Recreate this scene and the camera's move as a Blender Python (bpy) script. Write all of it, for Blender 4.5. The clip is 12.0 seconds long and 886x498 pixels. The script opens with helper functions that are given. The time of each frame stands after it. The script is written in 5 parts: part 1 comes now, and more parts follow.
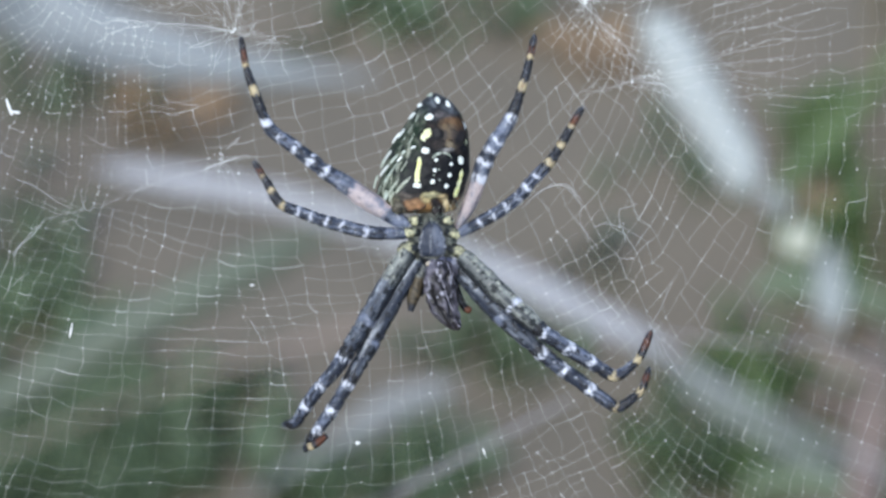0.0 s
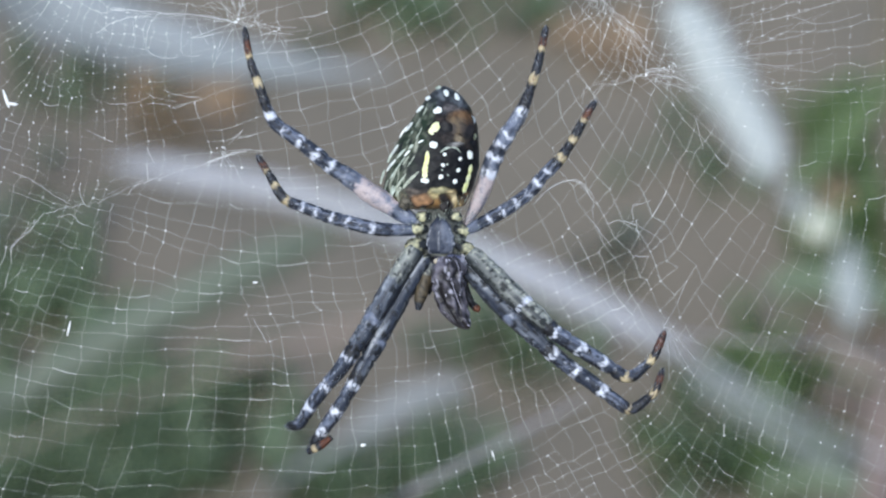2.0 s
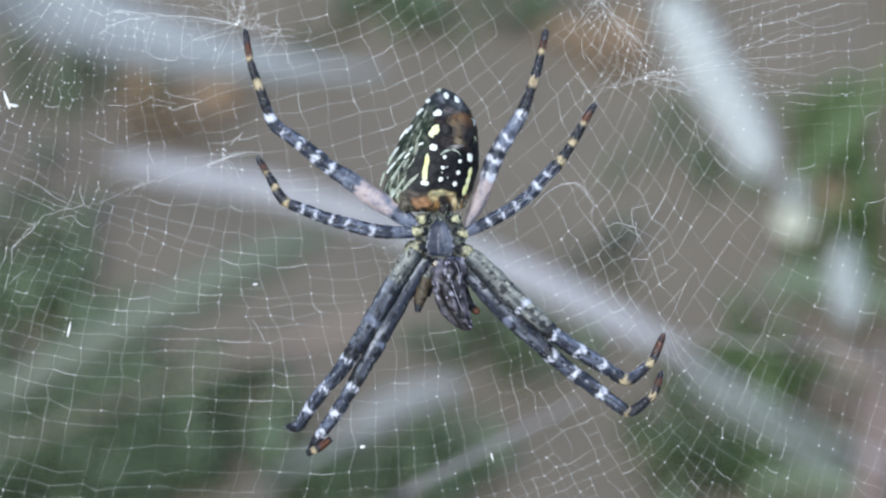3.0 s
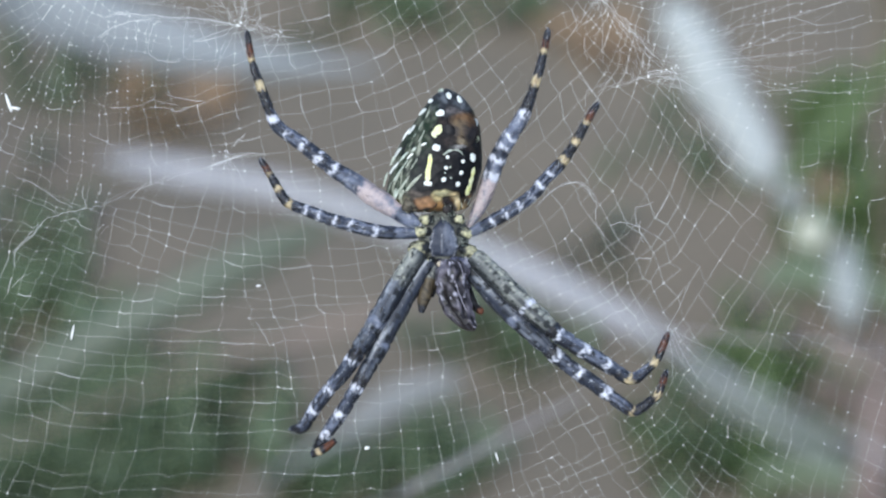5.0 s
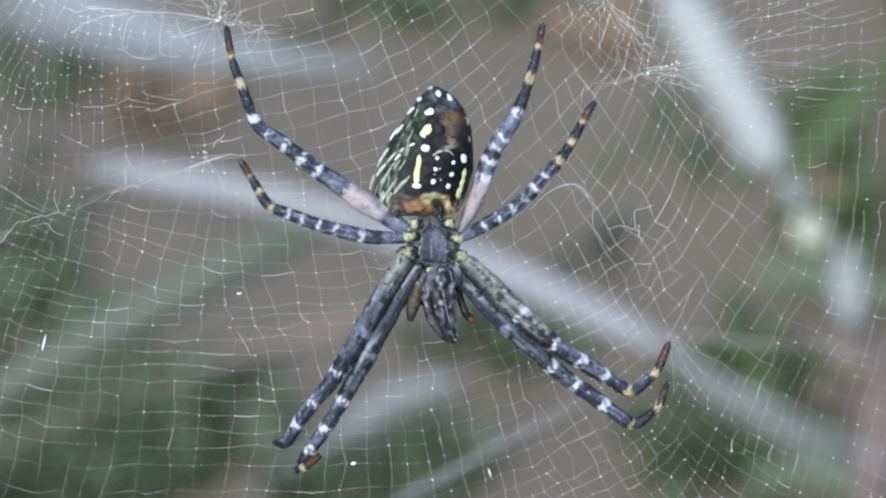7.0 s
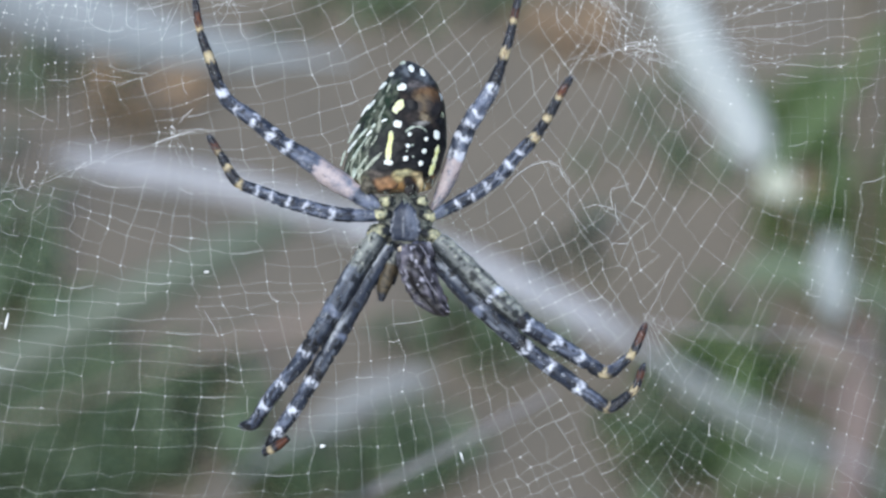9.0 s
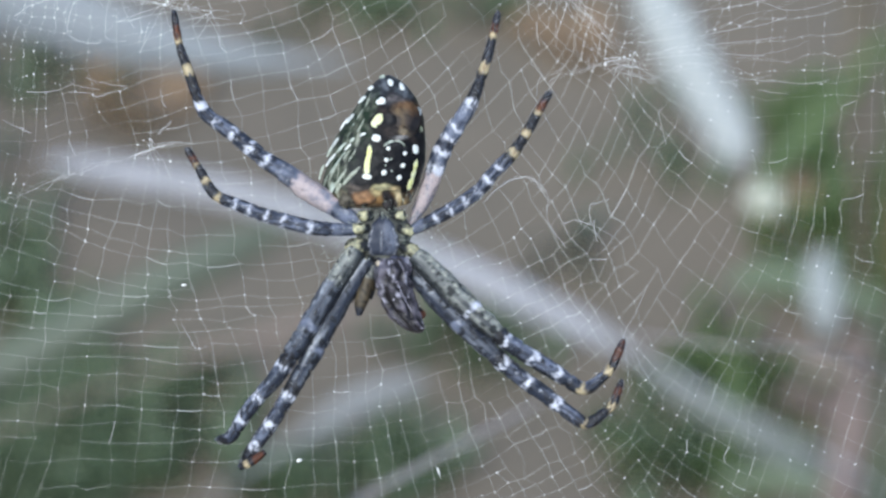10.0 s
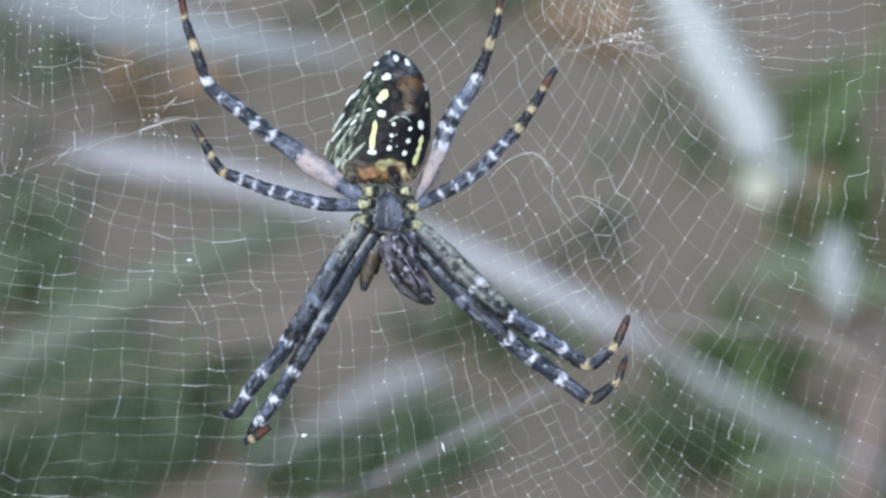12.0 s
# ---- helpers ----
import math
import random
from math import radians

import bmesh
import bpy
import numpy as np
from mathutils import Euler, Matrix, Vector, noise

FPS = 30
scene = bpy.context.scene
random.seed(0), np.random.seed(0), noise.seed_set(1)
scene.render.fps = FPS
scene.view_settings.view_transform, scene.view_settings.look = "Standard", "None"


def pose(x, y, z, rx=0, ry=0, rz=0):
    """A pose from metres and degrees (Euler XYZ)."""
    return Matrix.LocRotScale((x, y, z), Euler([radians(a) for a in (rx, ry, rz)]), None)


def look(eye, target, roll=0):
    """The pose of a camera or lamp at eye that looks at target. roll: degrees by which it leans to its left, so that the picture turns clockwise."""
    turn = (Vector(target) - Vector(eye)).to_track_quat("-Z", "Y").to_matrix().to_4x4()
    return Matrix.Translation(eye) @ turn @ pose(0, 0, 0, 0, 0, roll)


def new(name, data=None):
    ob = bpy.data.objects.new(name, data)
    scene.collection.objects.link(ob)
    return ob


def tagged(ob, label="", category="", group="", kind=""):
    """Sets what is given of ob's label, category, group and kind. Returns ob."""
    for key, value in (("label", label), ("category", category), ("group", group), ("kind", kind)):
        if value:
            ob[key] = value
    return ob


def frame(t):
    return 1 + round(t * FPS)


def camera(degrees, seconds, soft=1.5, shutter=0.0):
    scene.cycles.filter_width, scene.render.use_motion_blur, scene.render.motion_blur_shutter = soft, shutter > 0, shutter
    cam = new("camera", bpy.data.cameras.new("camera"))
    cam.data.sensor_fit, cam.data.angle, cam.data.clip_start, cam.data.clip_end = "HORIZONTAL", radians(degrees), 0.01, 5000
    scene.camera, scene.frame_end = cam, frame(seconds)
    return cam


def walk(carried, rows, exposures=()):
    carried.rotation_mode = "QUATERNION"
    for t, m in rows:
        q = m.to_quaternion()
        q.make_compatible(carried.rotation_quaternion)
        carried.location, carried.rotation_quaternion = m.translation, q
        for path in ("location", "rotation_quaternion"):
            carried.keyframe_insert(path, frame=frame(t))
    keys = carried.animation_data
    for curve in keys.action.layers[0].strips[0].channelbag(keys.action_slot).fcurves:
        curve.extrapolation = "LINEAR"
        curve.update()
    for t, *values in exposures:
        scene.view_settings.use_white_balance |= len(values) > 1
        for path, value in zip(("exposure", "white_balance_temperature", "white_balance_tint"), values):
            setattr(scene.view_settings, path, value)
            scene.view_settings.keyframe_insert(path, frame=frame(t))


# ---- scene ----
import collections
import itertools

# The web, the spider and the plants round them are laid out in the web's own space: x to the right in the web, y away through it, z up along it.
# TILT leans that space back, so that the view runs down towards the soil.
TILT, HEIGHT = 42.0, 1.2037
WEB = pose(0, 0, HEIGHT, -TILT, 0, 0)
MM = 0.001


# ---- camera ----
def eye_pose(x, y, z, up, left, roll):
    """Millimetres in the web's space, and degrees by which the view is turned up, left and over."""
    turn = pose(0, 0, 0, 0, 0, left) @ pose(0, 0, 0, 90 + up, 0, 0) @ pose(0, 0, 0, 0, 0, -roll)
    return WEB @ Matrix.Translation((x * MM, y * MM, z * MM)) @ turn


cam = camera(12.0, 12.0, soft=1.9, shutter=0.2)
cam.data.dof.use_dof = True
cam.data.dof.focus_distance = 0.354
cam.data.dof.aperture_fstop = 45.0
EYES = [
    (0.0, -0.00, -372.95, -0.00, 0.040, 0.558, 0.166),
    (0.3, -0.32, -371.95, -0.27, 0.135, 0.562, 0.172),
    (0.5, -0.48, -366.87, -0.35, 0.158, 0.497, 0.034),
    (0.8, -0.56, -362.84, -0.06, 0.209, 0.452, 0.120),
    (1.0, -0.54, -363.32, 0.15, 0.187, 0.455, 0.186),
    (1.3, -0.42, -363.00, 0.24, 0.131, 0.646, 0.079),
    (1.5, -0.26, -362.94, 0.23, 0.095, 0.751, 0.079),
    (1.8, 0.20, -363.56, 0.12, 0.017, 0.848, 0.138),
    (2.0, 0.45, -362.83, 0.04, -0.006, 0.758, -0.023),
    (2.3, 0.46, -363.58, -0.00, -0.071, 0.770, 0.028),
    (2.5, 0.37, -363.43, 0.03, -0.110, 0.754, -0.019),
    (2.8, 0.11, -363.40, 0.25, -0.069, 0.694, -0.053),
    (3.0, -0.05, -363.59, 0.38, -0.028, 0.673, -0.164),
    (4.8, -0.78, -362.62, 0.91, -0.184, 0.744, 0.247),
    (5.0, -0.78, -363.02, 0.91, -0.107, 0.607, 0.197),
    (5.3, -0.57, -363.35, 1.38, -0.005, 0.559, 0.215),
    (5.5, -0.53, -362.96, 1.67, 0.020, 0.586, 0.142),
    (5.8, -1.00, -363.26, 1.93, 0.034, 0.615, 0.304),
    (6.0, -1.27, -363.35, 2.00, 0.016, 0.592, 0.272),
    (6.3, -1.20, -363.19, 1.84, 0.005, 0.356, 0.251),
    (6.5, -1.02, -362.91, 1.70, 0.019, 0.245, 0.186),
    (6.8, -0.61, -358.12, 1.61, -0.104, 0.519, 0.275),
    (7.0, -0.36, -345.85, 1.49, -0.134, 0.565, 0.330),
    (7.2, -0.40, -338.22, 0.99, 0.003, 0.434, 0.361),
    (8.8, -0.30, -338.53, -0.35, -0.092, 0.320, 0.033),
    (9.0, 0.08, -338.31, -0.22, -0.143, 0.273, 0.023),
    (9.3, 0.46, -337.61, 0.28, -0.175, 0.167, -0.152),
    (9.5, 0.74, -337.82, 0.56, -0.142, 0.163, -0.263),
    (9.8, 1.33, -337.54, 0.74, -0.100, 0.215, -0.311),
    (10.0, 1.68, -337.49, 0.76, -0.108, 0.247, -0.334),
    (10.3, 1.84, -337.35, 0.63, -0.108, 0.311, -0.443),
    (10.5, 2.09, -337.99, 0.54, -0.123, 0.344, -0.385),
    (10.8, 3.25, -337.78, 0.71, -0.295, 0.473, -0.687),
    (11.0, 4.03, -337.37, 0.62, -0.350, 0.613, -0.538),
    (11.3, 4.86, -338.27, -0.54, -0.233, 0.822, -0.312),
    (11.5, 5.01, -338.40, -1.18, -0.134, 0.828, -0.380),
    (11.8, 4.07, -338.24, -0.95, -0.177, 0.722, -0.326),
    (12.0, 3.22, -337.91, -0.60, -0.210, 0.574, -0.479),
]
walk(cam, [(t, eye_pose(*row)) for t, *row in EYES], [(0.0, 0.37, 5800, 4), (12.0, 0.37, 5800, 4)])

# ---- light: open shade under a bright overcast sky ----
world = bpy.data.worlds.new("sky")
scene.world = world
world.use_nodes = True
sky_node = world.node_tree.nodes.new("ShaderNodeTexSky")
sky_node.sky_type, sky_node.sun_disc = "NISHITA", False
sky_node.sun_elevation, sky_node.sun_rotation = radians(55), radians(200)
sky_node.air_density, sky_node.dust_density = 1.0, 3.0
world.node_tree.links.new(sky_node.outputs["Color"], world.node_tree.nodes["Background"].inputs["Color"])
world.node_tree.nodes["Background"].inputs["Strength"].default_value = 0.15
sun = new("sun", bpy.data.lights.new("sun", "SUN"))
sun.data.energy, sun.data.angle, sun.data.color = 1.5, radians(25), (1.0, 0.96, 0.9)
sun.matrix_world = look((-0.6, -1.6, 3.2), (0, 0, HEIGHT))


# ---- materials ----
def material(name, colour, second=None, size=1.0, rough=0.6, bump=0.0, fine=None, shine=0.5):
    """A surface of two colours that a noise mixes; size is the blotches' size in millimetres."""
    m = bpy.data.materials.new(name)
    m.use_nodes = True
    nodes, links = m.node_tree.nodes, m.node_tree.links
    shader = nodes["Principled BSDF"]
    coords = nodes.new("ShaderNodeTexCoord")
    big = nodes.new("ShaderNodeTexNoise")
    big.inputs["Scale"].default_value, big.inputs["Detail"].default_value = 1000.0 / size, 4.0
    links.new(coords.outputs["Object"], big.inputs["Vector"])
    ramp = nodes.new("ShaderNodeValToRGB")
    ramp.color_ramp.elements[0].position, ramp.color_ramp.elements[1].position = (0.3, 0.7)
    ramp.color_ramp.elements[0].color = (*colour, 1)
    ramp.color_ramp.elements[1].color = (*(second or [c * 0.7 for c in colour]), 1)
    links.new(big.outputs["Fac"], ramp.inputs["Fac"])
    small = nodes.new("ShaderNodeTexNoise")
    small.inputs["Scale"].default_value, small.inputs["Detail"].default_value = 1000.0 / (fine or size * 0.15), 3.0
    links.new(coords.outputs["Object"], small.inputs["Vector"])
    grain = nodes.new("ShaderNodeMapRange")
    grain.inputs["To Min"].default_value, grain.inputs["To Max"].default_value = 0.65, 1.35
    links.new(small.outputs["Fac"], grain.inputs["Value"])
    mix = nodes.new("ShaderNodeMix")
    mix.data_type, mix.blend_type = "RGBA", "MULTIPLY"
    mix.inputs["Factor"].default_value = 1.0
    links.new(ramp.outputs["Color"], mix.inputs["A"])
    links.new(grain.outputs["Result"], mix.inputs["B"])
    links.new(mix.outputs["Result"], shader.inputs["Base Color"])
    shader.inputs["Roughness"].default_value = rough
    shader.inputs["Specular IOR Level"].default_value = shine
    if bump:
        relief = nodes.new("ShaderNodeBump")
        relief.inputs["Strength"].default_value, relief.inputs["Distance"].default_value = bump, 0.0001
        links.new(small.outputs["Fac"], relief.inputs["Height"])
        links.new(relief.outputs["Normal"], shader.inputs["Normal"])
    return m


SILK = material("silk", (0.72, 0.73, 0.66), (0.50, 0.51, 0.46), 4.0, 0.35)
DENSE_SILK = material("dense_silk", (0.86, 0.86, 0.83), (0.72, 0.71, 0.69), 1.0, 0.45)


def pigmented(name, rough=0.45, grain_mm=0.12, bump=0.5, shine=0.3):
    """Cuticle whose pigment is laid down with the mesh; a fine grain and relief come on top."""
    m = material(name, (1, 1, 1), (1, 1, 1), 0.6, rough, bump, grain_mm, shine)
    nodes, links = m.node_tree.nodes, m.node_tree.links
    pigment = nodes.new("ShaderNodeAttribute")
    pigment.attribute_name = "pigment"
    mix = next(n for n in nodes if n.bl_idname == "ShaderNodeMix")
    links.new(pigment.outputs["Color"], mix.inputs["A"])
    return m


CUTICLE = pigmented("hairy_cuticle", 0.42)
SKIN = pigmented("abdomen_skin", 0.45, 0.16, 0.35, 0.18)
HUSK = pigmented("prey_husk", 0.30, 0.2, 0.7)
SLATE, PALE_SLATE, WHITE = (0.026, 0.032, 0.050), (0.16, 0.18, 0.245), (0.62, 0.66, 0.78)
PINK, CREAM, RUST, BLACK = (0.46, 0.385, 0.38), (0.52, 0.43, 0.26), (0.125, 0.046, 0.022), (0.011, 0.011, 0.013)
OLIVE, SMOOTH, BROWN = (0.085, 0.10, 0.075), (0.09, 0.10, 0.13), (0.060, 0.034, 0.018)
SPOT = material("white_spot", (0.88, 0.90, 0.86), (0.75, 0.78, 0.70), 0.5, 0.5, 0.2, 0.1)
YELLOW = material("yellow_mark", (0.80, 0.80, 0.26), (0.80, 0.81, 0.55), 0.6, 0.5, 0.2, 0.1)
PALE_GREEN = material("pale_green_stripe", (0.48, 0.51, 0.41), (0.19, 0.205, 0.15), 0.4, 0.5, 0.3, 0.1)
STRIPE = material("pale_stripe", (0.60, 0.66, 0.58), (0.20, 0.23, 0.16), 0.45, 0.5, 0.3, 0.1)
PREY_SILK = material("prey_silk", (0.45, 0.43, 0.50), (0.2, 0.18, 0.22), 0.4, 0.4, 0.4, 0.1)
BLADE_ASH = material("ash_grey_blade", (0.230, 0.236, 0.238), (0.202, 0.209, 0.209), 16.0, 0.5, 0.3, 1.5)
BLADE_UMBER = material("umber_blade", (0.145, 0.120, 0.082), (0.120, 0.100, 0.070), 12.0, 0.6, 0.3, 1.5)
LEAF_DULL = material("dull_green_leaf", (0.145, 0.182, 0.108), (0.128, 0.165, 0.098), 12.0, 0.5, 0.3, 1.5)
BLADE_ROSE = material("pinkish_leaf", (0.195, 0.145, 0.125), (0.165, 0.125, 0.108), 12.0, 0.6, 0.3, 1.5)
BLADE_PALE = material("pale_blade", (0.43, 0.425, 0.450), (0.36, 0.36, 0.375), 14.0, 0.5, 0.3, 1.5)
BLADE_MID = material("grey_green_blade", (0.104, 0.124, 0.086), (0.114, 0.132, 0.096), 16.0, 0.5, 0.3, 1.5)
BLADE_BLUE = material("bluish_blade", (0.265, 0.285, 0.300), (0.235, 0.256, 0.270), 14.0, 0.5, 0.3, 1.5)
BLADE_GREY = material("grey_blade", (0.240, 0.258, 0.235), (0.210, 0.230, 0.200), 16.0, 0.5, 0.3, 1.5)
BLADE_GREEN = material("green_blade", (0.098, 0.146, 0.048), (0.085, 0.130, 0.046), 10.0, 0.5, 0.3, 1.5)
BLADE_DARK = material("dark_green_blade", (0.086, 0.124, 0.064), (0.100, 0.136, 0.074), 10.0, 0.5, 0.3, 1.5)
BLADE_PINK = material("pinkish_stalk", (0.29, 0.225, 0.185), (0.24, 0.19, 0.155), 10.0, 0.6, 0.3, 1.5)
STALK = material("pale_dry_stalk", (0.36, 0.325, 0.31), (0.30, 0.27, 0.255), 10.0, 0.6, 0.3, 1.5)
PETAL = material("pale_spikelet", (0.460, 0.482, 0.468), (0.400, 0.42, 0.410), 8.0, 0.6, 0.3, 1.0)
PETAL_DULL = material("dull_spikelet", (0.370, 0.392, 0.385), (0.320, 0.342, 0.336), 8.0, 0.6, 0.3, 1.0)
BUD = material("cream_spikelet", (0.54, 0.55, 0.44), (0.47, 0.48, 0.38), 8.0, 0.6, 0.3, 1.0)
SOIL = material("brown_soil", (0.192, 0.160, 0.120), (0.160, 0.137, 0.104), 60.0, 0.9, 0.4, 2.5)
LITTER = material("leaf_litter", (0.26, 0.175, 0.10), (0.215, 0.150, 0.090), 20.0, 0.8, 0.3, 2.0)


# ---- builders ----
def thing(name, base, label, category, group=""):
    """An empty at base (millimetres in the web's space) that carries its parts."""
    ob = tagged(new(name), label, category, group)
    ob.empty_display_size = 0.005
    ob.matrix_world = WEB @ Matrix.Translation(Vector(base) * MM)
    ob["base"] = tuple(base)
    return ob


def raw(name, verts, faces, mats, parent, label="", slots=None, smooth=True, pigment=None):
    """Verts in millimetres in the web's space, linked as one mesh under parent, which may be a thing or a part of one."""
    top = parent if parent.parent is None else parent.parent
    base = Vector(top["base"])
    mesh = bpy.data.meshes.new(name)
    mesh.from_pydata([(Vector(v) - base) * MM for v in verts], [], faces)
    for m in mats if isinstance(mats, (list, tuple)) else [mats]:
        mesh.materials.append(m)
    if slots:
        mesh.polygons.foreach_set("material_index", slots)
    if smooth:
        mesh.polygons.foreach_set("use_smooth", [True] * len(mesh.polygons))
    if pigment:
        layer = mesh.color_attributes.new("pigment", "FLOAT_COLOR", "POINT")
        layer.data.foreach_set("color", [c for p in pigment for c in (*p, 1.0)])
    mesh.update()
    ob = new(name, mesh)
    ob.parent = parent
    return tagged(ob, label)


def smooth_line(points, steps):
    """A Catmull-Rom line through the points (each with as many numbers as it has), with steps to each span."""
    pts = [np.array(p, float) for p in points]
    pts = [2 * pts[0] - pts[1]] + pts + [2 * pts[-1] - pts[-2]]
    out = []
    for k in range(1, len(pts) - 2):
        a, b, c, d = pts[k - 1:k + 3]
        for s in range(steps):
            u = s / steps
            out.append(0.5 * (2 * b + (c - a) * u + (2 * a - 5 * b + 4 * c - d) * u * u + (3 * b - a - 3 * c + d) * u ** 3))
    return out + [pts[-2]]


def tube(line, sides=10, flat=1.0, rough=0.0):
    """Verts and faces of a tube along a line of (x, y, z, radius). flat squeezes it along y; rough makes it uneven."""
    verts, faces = [], []
    n = len(line)
    for k, p in enumerate(line):
        ahead = Vector(line[min(k + 1, n - 1)][:3]) - Vector(line[max(k - 1, 0)][:3])
        ahead = ahead.normalized() if ahead.length > 1e-9 else Vector((0, 0, 1))
        side = ahead.cross(Vector((0, 1, 0)))
        side = side.normalized() if side.length > 1e-3 else Vector((1, 0, 0))
        up = side.cross(ahead).normalized()
        for s in range(sides):
            a = 2 * math.pi * s / sides
            r = p[3]
            if rough:
                r *= 1 + rough * noise.noise(Vector((p[0] * 1.7 + 3 * math.cos(a), p[1] * 1.7 + 3 * math.sin(a), p[2] * 1.7)))
            q = Vector(p[:3]) + side * (math.cos(a) * r) + up * (math.sin(a) * r * flat)
            verts.append(tuple(q))
    for k in range(n - 1):
        for s in range(sides):
            s2 = (s + 1) % sides
            faces.append((k * sides + s, k * sides + s2, (k + 1) * sides + s2, (k + 1) * sides + s))
    faces.append(tuple(range(sides)))
    faces.append(tuple(range((n - 1) * sides, n * sides))[::-1])
    return verts, faces


def ball(centre, radii, turn=0.0, rings=8, sides=12, lumps=0.0):
    """Verts and faces of an uneven ellipsoid, turned by turn degrees in the web's plane."""
    verts, faces = [], []
    c, s = math.cos(radians(turn)), math.sin(radians(turn))
    for r in range(rings + 1):
        lat = math.pi * r / rings
        for k in range(sides):
            lon = 2 * math.pi * k / sides
            v = Vector((math.sin(lat) * math.cos(lon), math.sin(lat) * math.sin(lon), math.cos(lat)))
            g = 1 + lumps * noise.noise(v * 2.3 + Vector(centre))
            x, y, z = v.x * radii[0] * g, v.y * radii[1] * g, v.z * radii[2] * g
            verts.append((centre[0] + x * c - z * s, centre[1] + y, centre[2] + x * s + z * c))
    for r in range(rings):
        for k in range(sides):
            k2 = (k + 1) % sides
            faces.append((r * sides + k, r * sides + k2, (r + 1) * sides + k2, (r + 1) * sides + k))
    return verts, faces


def merge(*shapes):
    verts, faces = [], []
    for v, f in shapes:
        n = len(verts)
        verts += v
        faces += [tuple(i + n for i in face) for face in f]
    return verts, faces


def mixed(a, b, f):
    f = min(1.0, max(0.0, f))
    return tuple(p + (q - p) * f for p, q in zip(a, b))


def wave(x, y, z):
    return noise.noise(Vector((x, y, z)))


# ---- soil and what grows on it ----
def ground():
    verts, faces = [], []
    steps = [-60, -20, -8, -4, -2, -1, -0.5] + [-0.25 + 0.04 * k for k in range(66)] + [2.8, 4, 7, 12, 30, 60, 120]
    across = [-90, -30, -10, -4, -1.5, -0.8] + [-0.7 + 0.035 * k for k in range(41)] + [0.8, 1.5, 4, 10, 30, 90]
    for y in steps:
        for x in across:
            near = max(0.0, 1 - math.hypot(x, y - 0.4) / 2)
            verts.append((x, y, near * (0.010 * noise.noise(Vector((x * 5, y * 5, 0))) + 0.006 * noise.noise(Vector((x * 28, y * 28, 4))))))
    w = len(across)
    for a in range(len(steps) - 1):
        for b in range(w - 1):
            faces.append((a * w + b, a * w + b + 1, (a + 1) * w + b + 1, (a + 1) * w + b))
    mesh = bpy.data.meshes.new("ground")
    mesh.from_pydata(verts, [], faces)
    mesh.materials.append(SOIL)
    mesh.polygons.foreach_set("use_smooth", [True] * len(mesh.polygons))
    tagged(new("ground", mesh), "bare grey-brown soil with a few green tufts", "ground", kind="structure")


ground()


def soil_under(x, y):
    """The place on the soil, in millimetres of the web's space, that lies at x, y (metres) of the world."""
    return tuple(v / MM for v in WEB.inverted() @ Vector((x, y, 0.0)))


def blade_shape(line, fold=0.25, thick=0.35):
    """A grass blade along a line of (x, y, z, half width): a shallow gutter with a midrib and thickness."""
    verts, faces = [], []
    n = len(line)
    for k, p in enumerate(line):
        ahead = (Vector(line[min(k + 1, n - 1)][:3]) - Vector(line[max(k - 1, 0)][:3])).normalized()
        side = ahead.cross(Vector((0, 1, 0.25))).normalized()
        face = side.cross(ahead).normalized()
        for u in (-1, -0.5, 0, 0.5, 1):
            depth = fold * p[3] * (u * u) - (0.25 * thick if u == 0 else 0)
            wave = 0.06 * p[3] * noise.noise(Vector((p[0] * 0.05, u, p[2] * 0.05)))
            verts.append(tuple(Vector(p[:3]) + side * (u * p[3]) + face * (depth + wave)))
        for u in (1, 0.5, 0, -0.5, -1):
            verts.append(tuple(Vector(p[:3]) + side * (u * p[3] * 0.98) + face * (fold * p[3] * u * u + thick)))
    for k in range(n - 1):
        for s in range(10):
            s2 = (s + 1) % 10
            faces.append((k * 10 + s, k * 10 + s2, (k + 1) * 10 + s2, (k + 1) * 10 + s))
    faces += [tuple(range(10)), tuple(range((n - 1) * 10, n * 10))[::-1]]
    return verts, faces


def rooted(points, root, out_width):
    """The points with a run down to the soil at root (metres of the world) behind the last one."""
    end, foot = Vector(points[-1][:3]), Vector(soil_under(*root))
    mid = end.lerp(foot, 0.45) + Vector((0, 12, 18))
    return list(points) + [(*mid, out_width), (*foot, out_width * 0.8)]


def grass_blade(points, root, mat, label, name="grass_blade"):
    line = smooth_line(rooted(points, root, points[-1][3]), 8)
    line[-1] = np.array([*(Vector(line[-1][:3]) + Vector((0, 0, -4))), line[-1][3]])
    ob = thing(name, line[-1][:3], label, "grass", "grass round the web")
    raw("midrib", *tube([(*(Vector(p[:3]) + Vector((0, -0.3, 0))), 0.12 * p[3]) for p in line], 5), mat, raw("blade", *blade_shape(line), mat, ob))
    return ob


